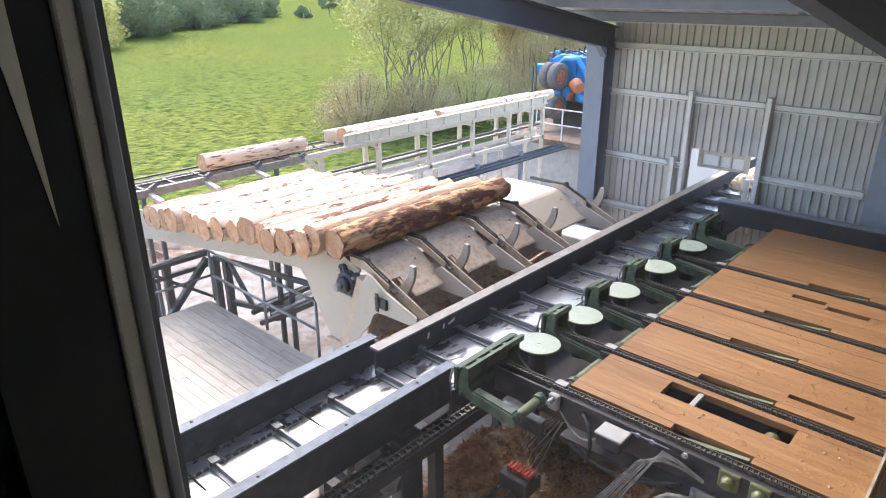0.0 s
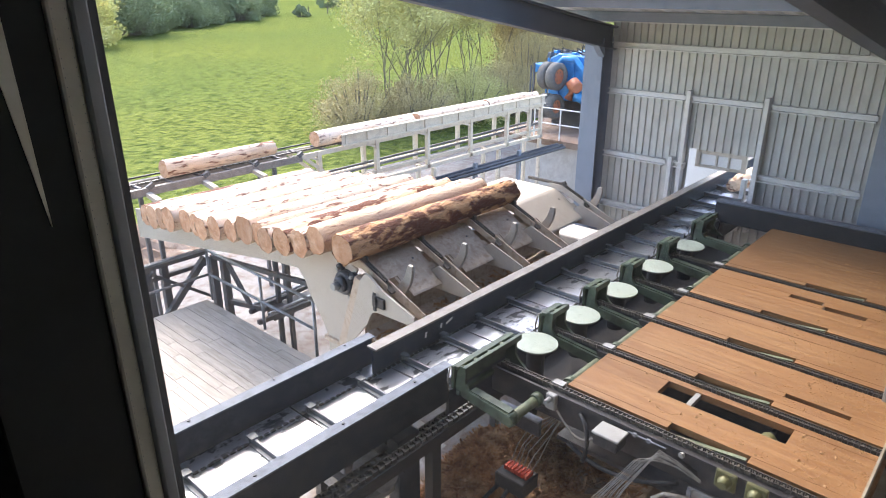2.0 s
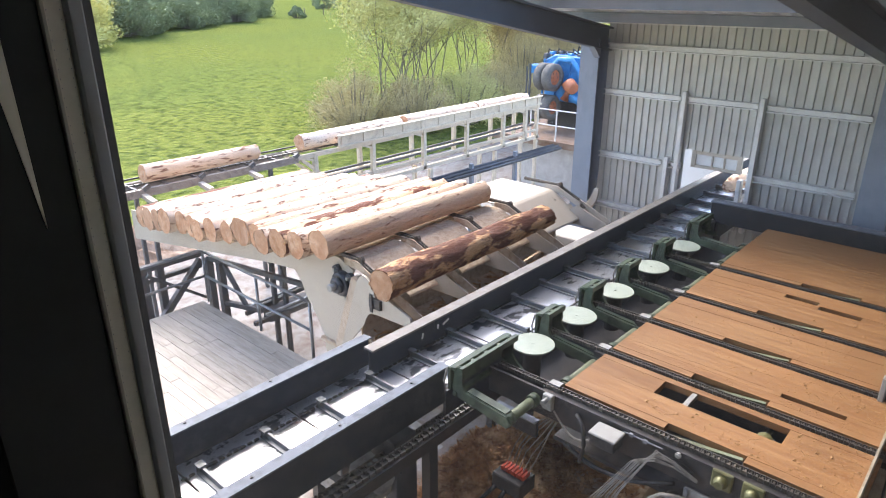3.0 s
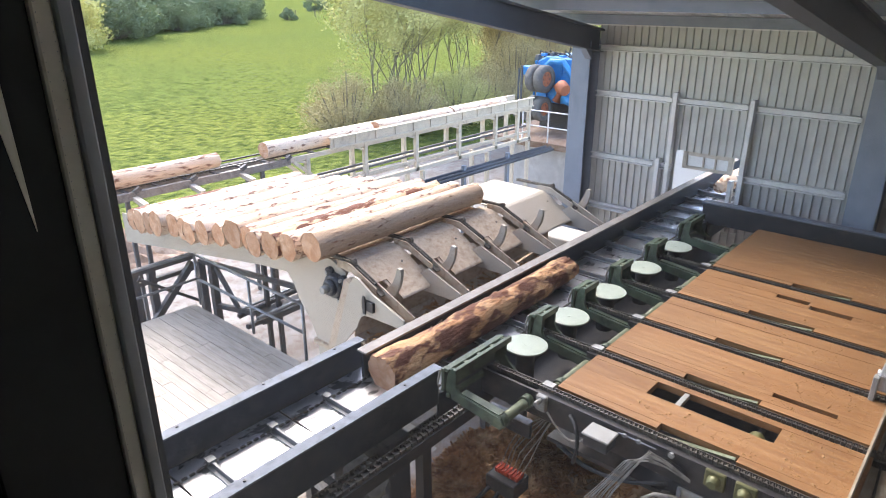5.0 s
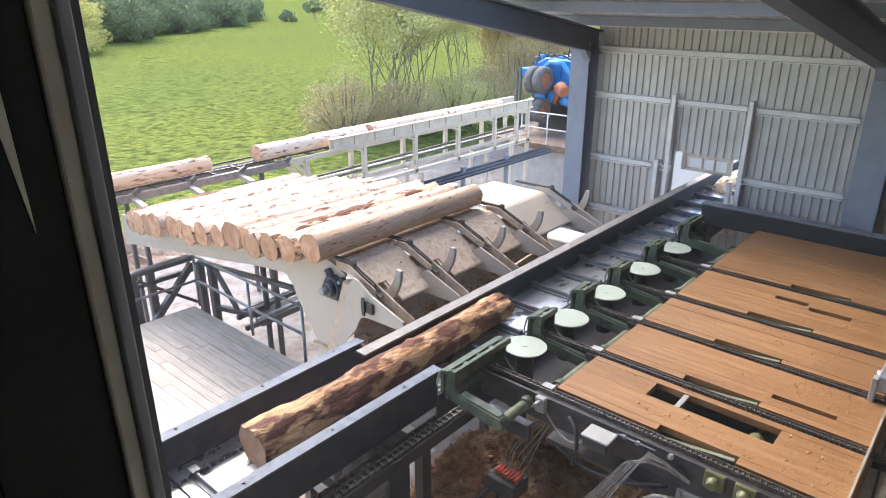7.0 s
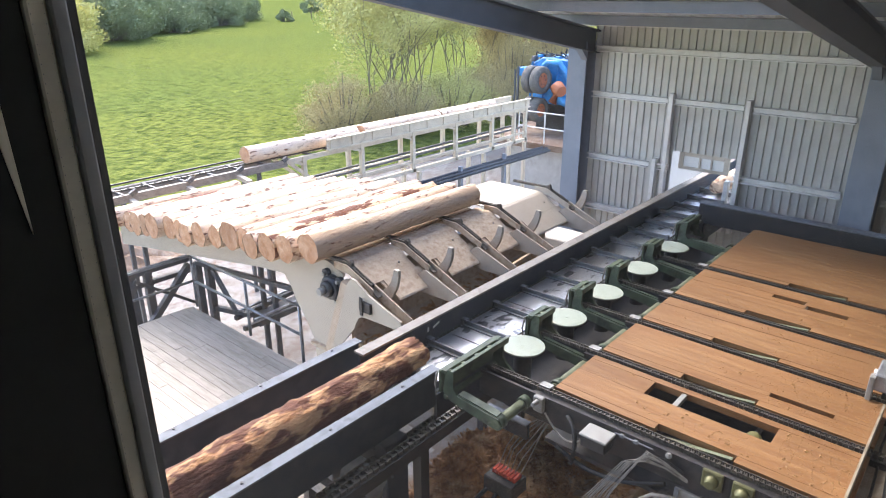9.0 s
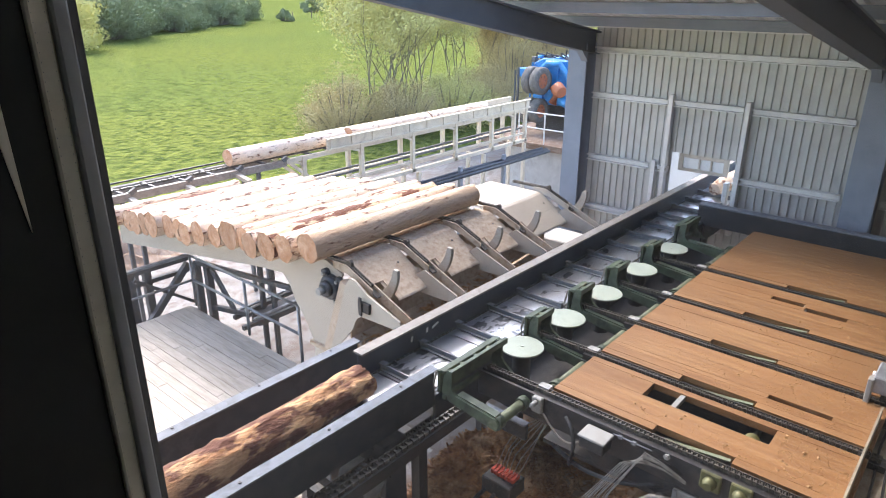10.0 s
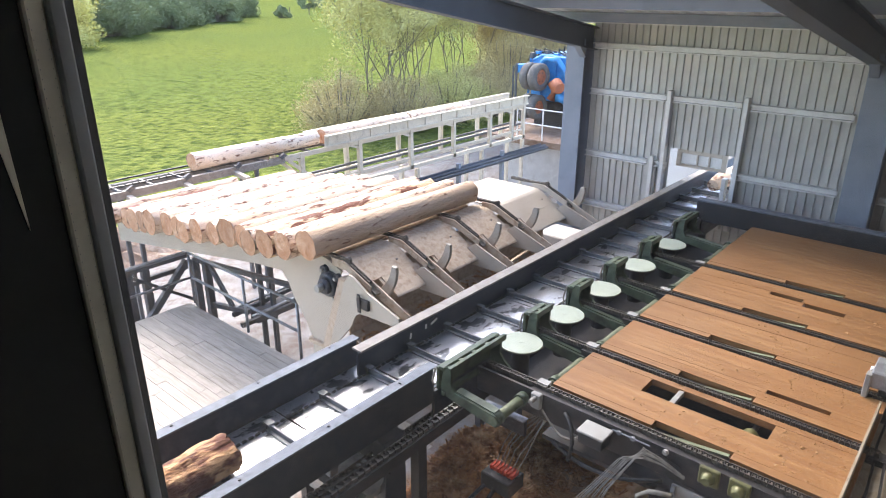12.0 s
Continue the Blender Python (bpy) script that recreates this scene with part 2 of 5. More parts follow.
def tube(bm, pts, r, n=8, cap=True):
    """A round tube through the points; r is one radius or one per point."""
    pts = [Vector(q) for q in pts]
    rs = r if isinstance(r, (list, tuple)) else [r] * len(pts)
    rings = []
    for i, q in enumerate(pts):
        d = (pts[min(i + 1, len(pts) - 1)] - pts[max(i - 1, 0)]).normalized()
        s = d.cross(Vector((0, 0, 1)))
        if s.length < 1e-3:
            s = d.cross(Vector((1, 0, 0)))
        s.normalize()
        u = s.cross(d)
        rings.append([bm.verts.new(q + rs[i] * (math.cos(k * math.tau / n) * s + math.sin(k * math.tau / n) * u)) for k in range(n)])
    for a, b in zip(rings, rings[1:]):
        for k in range(n):
            f = bm.faces.new((a[k], a[(k + 1) % n], b[(k + 1) % n], b[k]))
            f.smooth = n > 6
    if cap:
        bm.faces.new(rings[0])
        bm.faces.new(rings[-1][::-1])
    return rings


def prism(bm, poly, axis, lo, hi):
    """A flat plate: the outline poly (two coordinates) stretched along axis from lo to hi."""
    def co(p, v):
        return (v, p[0], p[1]) if axis == 0 else (p[0], v, p[1]) if axis == 1 else (p[0], p[1], v)
    a = [bm.verts.new(co(p, lo)) for p in poly]
    b = [bm.verts.new(co(p, hi)) for p in poly]
    bm.faces.new(a)
    bm.faces.new(b[::-1])
    n = len(poly)
    for i in range(n):
        bm.faces.new((a[i], b[i], b[(i + 1) % n], a[(i + 1) % n]))


def finish(bm, material, name, bevel=0.0):
    bmesh.ops.recalc_face_normals(bm, faces=bm.faces)
    if bevel:
        bmesh.ops.bevel(bm, geom=list(bm.edges), offset=bevel, segments=1, affect="EDGES", profile=0.5)
    me = bpy.data.meshes.new(name)
    bm.to_mesh(me)
    bm.free()
    for one in (material if isinstance(material, (list, tuple)) else [material]):
        me.materials.append(one)
    return me


def part(name, bm, material, parent=None, label="", bevel=0.0, m=None):
    """Link a bmesh as one mesh object, under parent where given."""
    ob = new(name, finish(bm, material, name, bevel))
    if parent is not None:
        ob.parent = parent
    if m is not None:
        ob.matrix_basis = m
    if label:
        ob["label"] = label
    return ob


def share(name, me, parent, m=None):
    ob = new(name, me)
    ob.parent = parent
    if m is not None:
        ob.matrix_basis = m
    return ob


def empty(name, label, category, group="", kind="", m=None):
    ob = tagged(new(name), label, category, group, kind)
    if m is not None:
        ob.matrix_basis = m
    return ob


def B():
    return bmesh.new()


def block(name, dims, material, parent=None, bevel=0.0, label=""):
    bm = B()
    box(bm, *dims)
    return part(name, bm, material, parent, label, bevel)


# ---- ground, yard, hall ----
def rise(x, y):
    """Height of the meadow: flat by the yard, rising gently behind it."""
    d = max(0.0, -x - 17.0)
    return -3.4 + 0.022 * d + 0.35 * noise.noise((x * 0.03, y * 0.03, 0.0)) * min(1.0, d / 20.0)


def build_ground():
    bm = B()
    n = 90
    axis = [math.copysign(abs(k) ** 3.2, k) * 2200 for k in np.linspace(-1, 1, n)]
    grid = [[bm.verts.new((-20 + a, 12 + b, rise(-20 + a, 12 + b) - 0.02)) for b in axis] for a in axis]
    for i in range(n - 1):
        for j in range(n - 1):
            bm.faces.new((grid[i][j], grid[i + 1][j], grid[i + 1][j + 1], grid[i][j + 1])).smooth = True
    tagged(part("ground", bm, M["grass"]), "bright green spring meadow grass rising gently", "grass", kind="structure")
    bm = B()
    edge = [(-15.6 - 4.2 * max(0.0, min(1.0, (9.5 - (k - 12)) / 3)) + 0.5 * noise.noise((k * 0.9, 3, 0)), -12 + k) for k in range(0, 40)]
    edge = [(x - max(0.0, (y - 11) * 0.55), y) for x, y in edge]
    prism(bm, edge + [(14, 27), (14, -12)], 2, -3.6, -3.39)
    tagged(part("yard_ground", bm, M["yard"]), "grey gravel yard littered with red-brown bark", "yard", kind="structure")
    rng = random.Random(77)
    bm = B()
    cols = [[bm.verts.new((-18.6 + i * 0.22, 3.0 + j * 0.25, -3.40 + max(0.0, 0.75 * math.sin(math.pi * i / 14) * math.sin(math.pi * j / 20) + 0.22 * noise.noise((i * 0.6, j * 0.6, 1.0)) + rng.uniform(-0.04, 0.04) - 0.02))) for j in range(21)] for i in range(15)]
    for i in range(14):
        for j in range(20):
            bm.faces.new((cols[i][j], cols[i + 1][j], cols[i + 1][j + 1], cols[i][j + 1]))
    tagged(part("bark_heap", bm, M["deckbrown"]), "dark brown heap of bark waste on the yard", "bark heap", kind="stuff")
    bm = B()
    hill = [[bm.verts.new((-22.4 + i * 0.5, 29.0 + j * 0.5, -3.42 + 4.2 * math.exp(-((i - 8) / 4.2) ** 2 - ((j - 8) / 4.2) ** 2) + 0.12 * noise.noise((i * 0.7, j * 0.7, 4.0)))) for j in range(17)] for i in range(17)]
    for i in range(16):
        for j in range(16):
            bm.faces.new((hill[i][j], hill[i + 1][j], hill[i + 1][j + 1], hill[i][j + 1])).smooth = True
    tagged(part("gravel_mound", bm, M["yard"]), "grey-brown gravel mound behind the blue machine", "mound", kind="stuff")
    ob = block("floor", (-4.9, 9, -9, 11.2, -2.2, -2.0), M["floor"])
    tagged(ob, "dusty concrete hall floor with bark litter", "floor", kind="structure")


def corrugated(bm, x0, x1, z0, z1, y, pitch=0.127, depth=0.03, thick=0.004):
    """Trapezoidal steel sheet in the plane y, ribs upright."""
    x = -2.638 + math.floor((x0 + 2.638) / pitch) * pitch
    pts = [(x0, y)]
    while x < x1:
        pts += [(x, y), (x + pitch * 0.70, y), (x + pitch * 0.76, y - depth), (x + pitch * 0.93, y - depth)]
        x += pitch
    pts = pts[:1] + [q for q in pts if x0 < q[0] < x1] + [(x1, y)]
    back = [(a, b + thick) for a, b in reversed(pts)]
    ring = pts + back
    lo = [bm.verts.new((a, b, z0)) for a, b in ring]
    hi = [bm.verts.new((a, b, z1)) for a, b in ring]
    n = len(ring)
    for i in range(n):
        bm.faces.new((lo[i], lo[(i + 1) % n], hi[(i + 1) % n], hi[i]))


def build_wall():
    wall = tagged(new("wall_north"), "galvanised corrugated steel wall with girts", "wall", kind="structure")
    Y = 11.0
    spans = [(-5.95, -4.34, -2, 2.44), (-3.28, 9.0, -2, 2.44), (-4.34, -3.28, 0.47, 2.44), (-4.34, -3.28, -2, -0.62)]
    for x0, x1, z0, z1 in spans:
        bm = B()
        corrugated(bm, x0, x1, z0, z1, Y)
        part("sheet", bm, M["galv"], wall)
    for x0, x1, z in ((-5.9, -1.72, 2.07), (-5.9, -4.5, 1.29), (-4.37, -3.27, 1.29), (-3.12, -1.72, 1.28), (-5.9, -4.72, 0.17), (-4.55, -4.36, 0.17),
                      (-3.26, -1.72, 0.17), (-5.9, -4.9, -0.78), (-1.2, 9, 2.07), (-1.2, 9, 1.28), (-1.2, 9, 0.17)):
        bm = B()
        prism(bm, [(Y - 0.145, z - 0.045), (Y - 0.035, z - 0.045), (Y - 0.035, z + 0.055), (Y - 0.145, z + 0.055), (Y - 0.145, z + 0.040), (Y - 0.052, z + 0.040), (Y - 0.052, z - 0.030), (Y - 0.145, z - 0.030)], 0, x0, x1)
        part("girt", bm, M["girt"], wall)
    for x0, z0, z1 in ((-4.42, -0.95, 1.43), (-4.6, -0.95, 0.3), (-3.19, -0.75, 1.43), (-3.34, -0.75, 0.12)):
        bm = B()
        box(bm, x0 - 0.035, x0 + 0.035, Y - 0.15, Y - 0.036, z0, z1)
        part("door_post", bm, M["girt"], wall, bevel=0.004)
    bm = B()
    box(bm, -6.6, 9.0, 10.975, 11.02, 2.44, 2.53)
    part("flashing", bm, M["girt"], wall)
    # columns
    for x, w in ((-6.1, 0.36), (-1.43, 0.40), (2.8, 0.36)):
        col = empty("column", "blue-grey painted steel column of the hall", "column", "hall columns", "structure")
        bm = B()
        box(bm, x - w / 2, x + w / 2, 10.62, 10.64, -2, 2.2)
        part("flange", bm, M["col"], col)
        bm = B()
        box(bm, x - w / 2, x + w / 2, 10.94, 10.96, -3.4 if x < -5 else -2, 2.2)
        part("flange", bm, M["col"], col)
        bm = B()
        box(bm, x - 0.01, x + 0.01, 10.64, 10.94, -2, 2.2)
        part("web", bm, M["col"], col)
    # small framed hatch in the wall opening
    hatch = tagged(new("window_1"), "raw timber framed hatch with pale panes in the wall", "window", kind="structure")
    for x0, x1, z0, z1 in ((-4.24, -4.16, 0.16, 0.46), (-3.48, -3.40, 0.16, 0.46), (-4.16, -3.48, 0.39, 0.46), (-4.16, -3.48, 0.16, 0.21), (-3.90, -3.87, 0.21, 0.39), (-3.70, -3.67, 0.21, 0.39)):
        bm = B()
        box(bm, x0, x1, 11.06, 11.12, z0, z1)
        part("window_frame", bm, M["plank"], hatch, bevel=0.004)
    for x0, x1 in ((-4.16, -3.90), (-3.87, -3.70), (-3.67, -3.48)):
        bm = B()
        box(bm, x0, x1, 11.085, 11.095, 0.21, 0.39)
        part("pane", bm, M["paper"], hatch)
    tagged(block("wall_outer", (-6.6, -4.1, 13.2, 13.4, -3.4, 0.25), M["paper"]), "white rendered wall outside the hall opening", "wall", kind="structure")
    bm = B()
    tube(bm, [(-3.60, 11.15, -0.10), (-3.55, 11.5, -0.06), (-3.50, 12.0, -0.05)], [0.10, 0.15, 0.15], 12)
    tagged(part("timber_offcut", bm, M["semi"]), "broken orange-brown log butt by the wall opening", "offcut")


def roof_z(y):
    return 2.04 + 0.172 * (10.65 - y)


def build_roof():
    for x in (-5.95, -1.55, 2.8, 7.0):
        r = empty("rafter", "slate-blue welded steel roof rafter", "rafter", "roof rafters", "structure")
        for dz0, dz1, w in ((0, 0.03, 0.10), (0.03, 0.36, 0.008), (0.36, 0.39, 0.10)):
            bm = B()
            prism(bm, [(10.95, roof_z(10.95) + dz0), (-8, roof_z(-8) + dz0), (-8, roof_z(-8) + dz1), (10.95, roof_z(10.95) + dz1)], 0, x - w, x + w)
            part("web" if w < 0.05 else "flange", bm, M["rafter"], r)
        bm = B()
        prism(bm, [(10.62, roof_z(10.6) - 0.16), (10.62, roof_z(10.6)), (10.40, roof_z(10.40))], 0, x - 0.06, x + 0.06)
        part("gusset", bm, M["col"], r)
    for y in (10.3, 8.9, 7.5, 6.1, 4.7, 3.3, 1.9, 0.5, -0.9, -2.3, -3.7, -5.1, -6.5):
        z = roof_z(y) + 0.395
        bm = B()
        box(bm, -6.6, 9, y - 0.03, y + 0.03, z, z + 0.15)
        tagged(part("purlin", bm, M["col"]), "slate-blue cold-formed roof purlin", "purlin", "roof purlins", "structure")
    # profiled sheets with open strips between them, unseen and added to light the hall
    x, pts = -6.7, []
    while x < 9:
        pts += [(x, 0), (x + 0.14, 0), (x + 0.16, 0.035), (x + 0.22, 0.035), (x + 0.24, 0)]
        x += 0.25
    bm = B()
    for Y0, Y1 in ((11.3, 8.35), (6.2, 5.9), (3.6, 3.3), (1.0, -8.5)):
        for dz in (0.55, 0.60):
            lo = [bm.verts.new((a, Y0, roof_z(Y0) + dz + b)) for a, b in pts]
            hi = [bm.verts.new((a, Y1, roof_z(Y1) + dz + b)) for a, b in pts]
            for i in range(len(pts) - 1):
                bm.faces.new((lo[i], lo[i + 1], hi[i + 1], hi[i]))
    for Y0, Y1 in ((8.35, 6.2), (5.9, 3.6), (3.3, 1.0)):
        for x0, x1 in ((-6.7, -5.5), (-2.3, 9.0)):
            prism(bm, [(Y0, roof_z(Y0) + 0.55), (Y1, roof_z(Y1) + 0.55), (Y1, roof_z(Y1) + 0.59), (Y0, roof_z(Y0) + 0.59)], 0, x0, x1)
    tagged(part("ceiling", bm, M["roof"]), "pale grey profiled sheet roof underside with openings added for daylight", "roof", kind="structure")
    # plain walls that close the hall behind the camera
    for nm, d in (("wall_east", (9.0, 9.1, -9, 11.2, -2, 5.8)), ("wall_south", (-6, 9.1, -9.1, -9.0, -2, 5.8))):
        tagged(block(nm, d, M["galv"]), "plain grey steel hall wall", "wall", kind="structure")


def build_cabin():
    """Operator's cabin: the window jamb beside the lens and the dark lining round it."""
    w = tagged(new("window_2"), "dark cabin window jamb with perforated aluminium glazing spacer", "window", kind="structure")
    def strip(nm, a, b, y0, y1, material):
        bm = B()
        box(bm, a, b, y0, y1, 1.6, 4.2)
        return part(nm, bm, material, w, bevel=0.002)
    strip("window_frame", -0.665, -0.625, 0.2265, 0.2405, M["sash"])
    strip("glazing_spacer", -0.66, -0.632, 0.2095, 0.2265, M["spacer"])
    strip("window_frame", -0.76, -0.640, 0.10, 0.2095, M["frame"])
    bm = B()
    for j in range(190):
        z = 2.0 + j * 0.008
        box(bm, -0.6325, -0.6317, 0.2126, 0.2130, z, z + 0.0009)
        box(bm, -0.6325, -0.6317, 0.2232, 0.2236, z, z + 0.0009)
    part("spacer_perforation", bm, M["sash"], w)
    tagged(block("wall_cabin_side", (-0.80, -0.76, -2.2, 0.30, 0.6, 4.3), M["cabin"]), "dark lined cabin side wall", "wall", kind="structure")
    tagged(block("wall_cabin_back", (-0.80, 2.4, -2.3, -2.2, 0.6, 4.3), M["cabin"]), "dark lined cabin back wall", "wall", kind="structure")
    # unseen end wall stops at z 2.0 so hall light reaches the jamb
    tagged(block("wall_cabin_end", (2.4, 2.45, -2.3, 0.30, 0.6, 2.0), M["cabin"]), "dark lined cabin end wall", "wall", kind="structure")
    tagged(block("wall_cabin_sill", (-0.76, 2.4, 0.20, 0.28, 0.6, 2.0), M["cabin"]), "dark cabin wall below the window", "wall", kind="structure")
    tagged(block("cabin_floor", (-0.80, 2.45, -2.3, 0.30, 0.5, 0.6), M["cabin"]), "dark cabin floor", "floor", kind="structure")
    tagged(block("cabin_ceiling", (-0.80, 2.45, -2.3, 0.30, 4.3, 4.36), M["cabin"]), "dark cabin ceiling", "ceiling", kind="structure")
    bm = B()
    box(bm, -0.645, 2.4, 0.2275, 0.2295, 1.9, 4.2)
    pane = part("pane", bm, M["glass"], w, "clear glass pane with a faint veil of glare mixed in")
    pane.visible_shadow = False
    # pale wedge shaped to imitate a sliver of light across the jamb
    bm = B()
    prism(bm, [(0.146, 3.10), (0.174, 3.10), (0.1790, 2.80), (0.1785, 2.80)], 0, -0.6398, -0.6380)
    tagged(part("trim", bm, M["spacer"]), "thin pale wedge standing in for a sliver of light on the jamb", "trim", kind="structure")


build_ground()
build_wall()
build_roof()
build_cabin()

# ---- log trough ----
FLOOR_Z = -0.27


def build_trough():
    t = empty("log_trough", "long dark blue steel log conveyor trough with wet floor", "conveyor")
    def one(nm, d, m, bev=0.0):
        bm = B()
        box(bm, *d)
        return part(nm, bm, m, t, bevel=bev)
    # far side: tall plate by the cabin, lower plate beyond it
    one("side_plate", (-4.16, -4.13, -2.5, 3.55, -0.62, 0.0), M["navy"])
    one("side_rim", (-4.18, -4.08, -2.5, 3.55, 0.0, 0.012), M["flange"])
    one("side_plate", (-3.97, -3.94, 3.40, 17.5, -0.62, -0.02), M["navy"])
    bm = B()
    box(bm, -4.02, -3.90, 3.40, 17.5, -0.02, 0.0)
    part("side_rim", bm, M["dustrim"], t)
    # near side
    one("side_plate", (-3.30, -3.27, -2.5, 3.66, -0.38, 0.0), M["navy"])
    one("side_rim", (-3.32, -3.22, -2.5, 3.66, 0.0, 0.012), M["flange"])
    one("side_plate", (-3.30, -3.27, 3.67, 17.5, -0.62, -0.28), M["navy"])
    # floor sheets with gaps
    y = -2.4
    while y < 17.2:
        one("floor_sheet", (-4.10 if y < 3.3 else -3.94, -3.31, y, y + 0.98, FLOOR_Z - 0.012, FLOOR_Z), M["wet"])
        y += 1.0
    for x in (-3.915, -3.335):
        bm = B()
        k = -2.4
        while k < 11:
            box(bm, x - 0.010, x + 0.010, k, k + 0.04, FLOOR_Z + 0.002, FLOOR_Z + 0.014)
            k += 0.06
        tagged(part("drag_chain", bm, M["chain"], t), kind="stuff")
    for y in (0.2, 3.06, 6.0, 9.0):
        for x in (-4.1, -3.36):
            one("leg", (x - 0.07, x + 0.07, y, y + 0.26, -2.0, -0.50), M["navy"], 0.01)
        one("cross_beam", (-4.1, -3.25, y + 0.03, y + 0.15, -0.80, -0.62), M["navy"])
    for x, y0, y1 in ((-4.15, -2.5, 3.5), (-3.27, -2.5, 3.5)):
        for k in range(8):
            bm = B()
            tube(bm, [(x, y0 + 0.5 + k * 0.75, 0.010), (x, y0 + 0.5 + k * 0.75, 0.022)], 0.012, 6)
            part("bolt", bm, M["black"], t)
    return t


def flight_mesh():
    bm = B()
    prism(bm, [(-0.034, 0.0), (0.034, 0.0), (0.034, 0.012), (0.010, 0.016), (0.010, 0.062), (-0.010, 0.062), (-0.010, 0.016), (-0.034, 0.012)], 0, -3.90, -3.325)
    box(bm, -3.93, -3.855, -0.032, 0.032, 0.062, 0.076)
    box(bm, -3.925, -3.90, -0.020, 0.020, 0.0, 0.062)
    box(bm, -3.345, -3.318, -0.028, 0.028, 0.0, 0.07)
    return bm


FLIGHTS = []


def build_flights():
    me = None
    for k in range(38):
        y = -1.524 + 0.5465 * k
        if me is None:
            ob = part("conveyor_flight", flight_mesh(), M["flight"])
            me = ob.data
        else:
            ob = new("conveyor_flight", me)
        tagged(ob, "worn dark steel pusher bar across the trough", "pusher bar", "trough pusher bars")
        ob.matrix_basis = pose(0, y, FLOOR_Z + 0.005)
        FLIGHTS.append((ob, y))


def build_undercroft():
    """What lies below the trough and the table: return conveyor, bark heap, boxes and cables."""
    r = empty("return_conveyor", "black steel chain beam below the trough", "conveyor")
    bm = B()
    box(bm, -3.13, -3.02, -1.5, 3.95, -0.50, -0.39)
    part("beam", bm, M["black"], r)
    bm = B()
    k = -1.4
    while k < 3.9:
        for dx in (-0.03, 0.03):
            box(bm, -3.075 + dx - 0.008, -3.075 + dx + 0.008, k, k + 0.05, -0.388, -0.355)
        box(bm, -3.097, -3.053, k + 0.018, k + 0.034, -0.38, -0.362)
        k += 0.065
    tagged(part("return_chain", bm, M["chain"], r), kind="stuff")
    for y in (0.6, 3.2):
        bm = B()
        box(bm, -3.12, -3.03, y, y + 0.1, -2.0, -0.50)
        part("leg", bm, M["black"], r)
    for x in (-3.43, -3.95):
        bm = B()
        box(bm, x - 0.05, x + 0.05, 0.5, 10.5, -0.86, -0.70)
        part("beam", bm, M["black"], r)
        bm = B()
        k = 0.5
        while k < 10.4:
            for dx in (-0.03, 0.03):
                box(bm, x + dx - 0.008, x + dx + 0.008, k, k + 0.05, -0.698, -0.665)
            box(bm, x - 0.022, x + 0.022, k + 0.018, k + 0.034, -0.690, -0.672)
            k += 0.065
        tagged(part("return_chain", bm, M["chain"], r), kind="stuff")
    for y in (1.2, 2.7, 5.2, 7.6):
        bm = B()
        box(bm, -4.0, -3.4, y, y + 0.08, -1.0, -0.86)
        part("cross_tie", bm, M["galvrail"], r)
        for x in (-3.95, -3.43):
            bm = B()
            box(bm, x - 0.04, x + 0.04, y, y + 0.08, -2.0, -1.0)
            part("leg", bm, M["black"], r)
    # gear motor under the trough
    g = empty("gear_motor", "dusty grey gear motor on a bracket", "motor")
    bm = B()
    tube(bm, [(-3.62, 2.95, -0.80), (-3.30, 2.95, -0.80)], 0.13, 16)
    part("housing", bm, M["galvrail"], g, bevel=0.01)
    bm = B()
    box(bm, -3.75, -3.35, 2.70, 3.2, -1.02, -0.95)
    part("bracket", bm, M["grey"], g)
    bm = B()
    box(bm, -3.70, -3.62, 2.9, 3.0, -2.0, -1.02)
    part("stand", bm, M["black"], g)
    # crate with its bark heap
    c = empty("bark_crate", "rough brown timber crate catching bark", "crate")
    bm = B()
    box(bm, -3.55, -1.9, 3.35, 5.4, -2.0, -1.45)
    part("crate_side", bm, M["rawwood"], c, bevel=0.01)
    for k, (x, y, w, L, a) in enumerate(((-2.55, 4.0, 0.30, 0.9, 24), (-2.25, 4.35, 0.34, 0.8, 31), (-2.85, 3.75, 0.25, 0.7, 12), (-2.0, 4.0, 0.3, 0.7, 40))):
        bm = B()
        box(bm, -L / 2, L / 2, -w / 2, w / 2, 0, 0.02)
        tagged(part("loose_board", bm, M["sawdust"], bevel=0.003), "loose brown board lying on the crate", "board", "loose boards").matrix_basis = pose(x, y, -1.445 + 0.021 * k, 0, 0, a)
    rng = random.Random(77)
    bm = B()
    n = 30
    grid = []
    for i in range(n + 1):
        row = []
        for j in range(n + 1):
            x, y = -3.52 + 1.55 * i / n, 3.37 + 1.8 * j / n
            hgt = 0.52 * math.exp(-((x + 3.10) / 0.36) ** 2 - ((y - 4.05) / 0.50) ** 2) + 0.05 * noise.noise((x * 5, y * 5, 0)) + 0.03 * noise.noise((x * 14, y * 14, 2))
            row.append(bm.verts.new((x, y, -1.455 + max(0.0, hgt))))
        grid.append(row)
    for i in range(n):
        for j in range(n):
            bm.faces.new((grid[i][j], grid[i + 1][j], grid[i + 1][j + 1], grid[i][j + 1]))
    tagged(part("bark_heap", bm, M["chips"]), "heap of shredded red-brown bark", "bark", kind="stuff")
    vs, fs = [], []
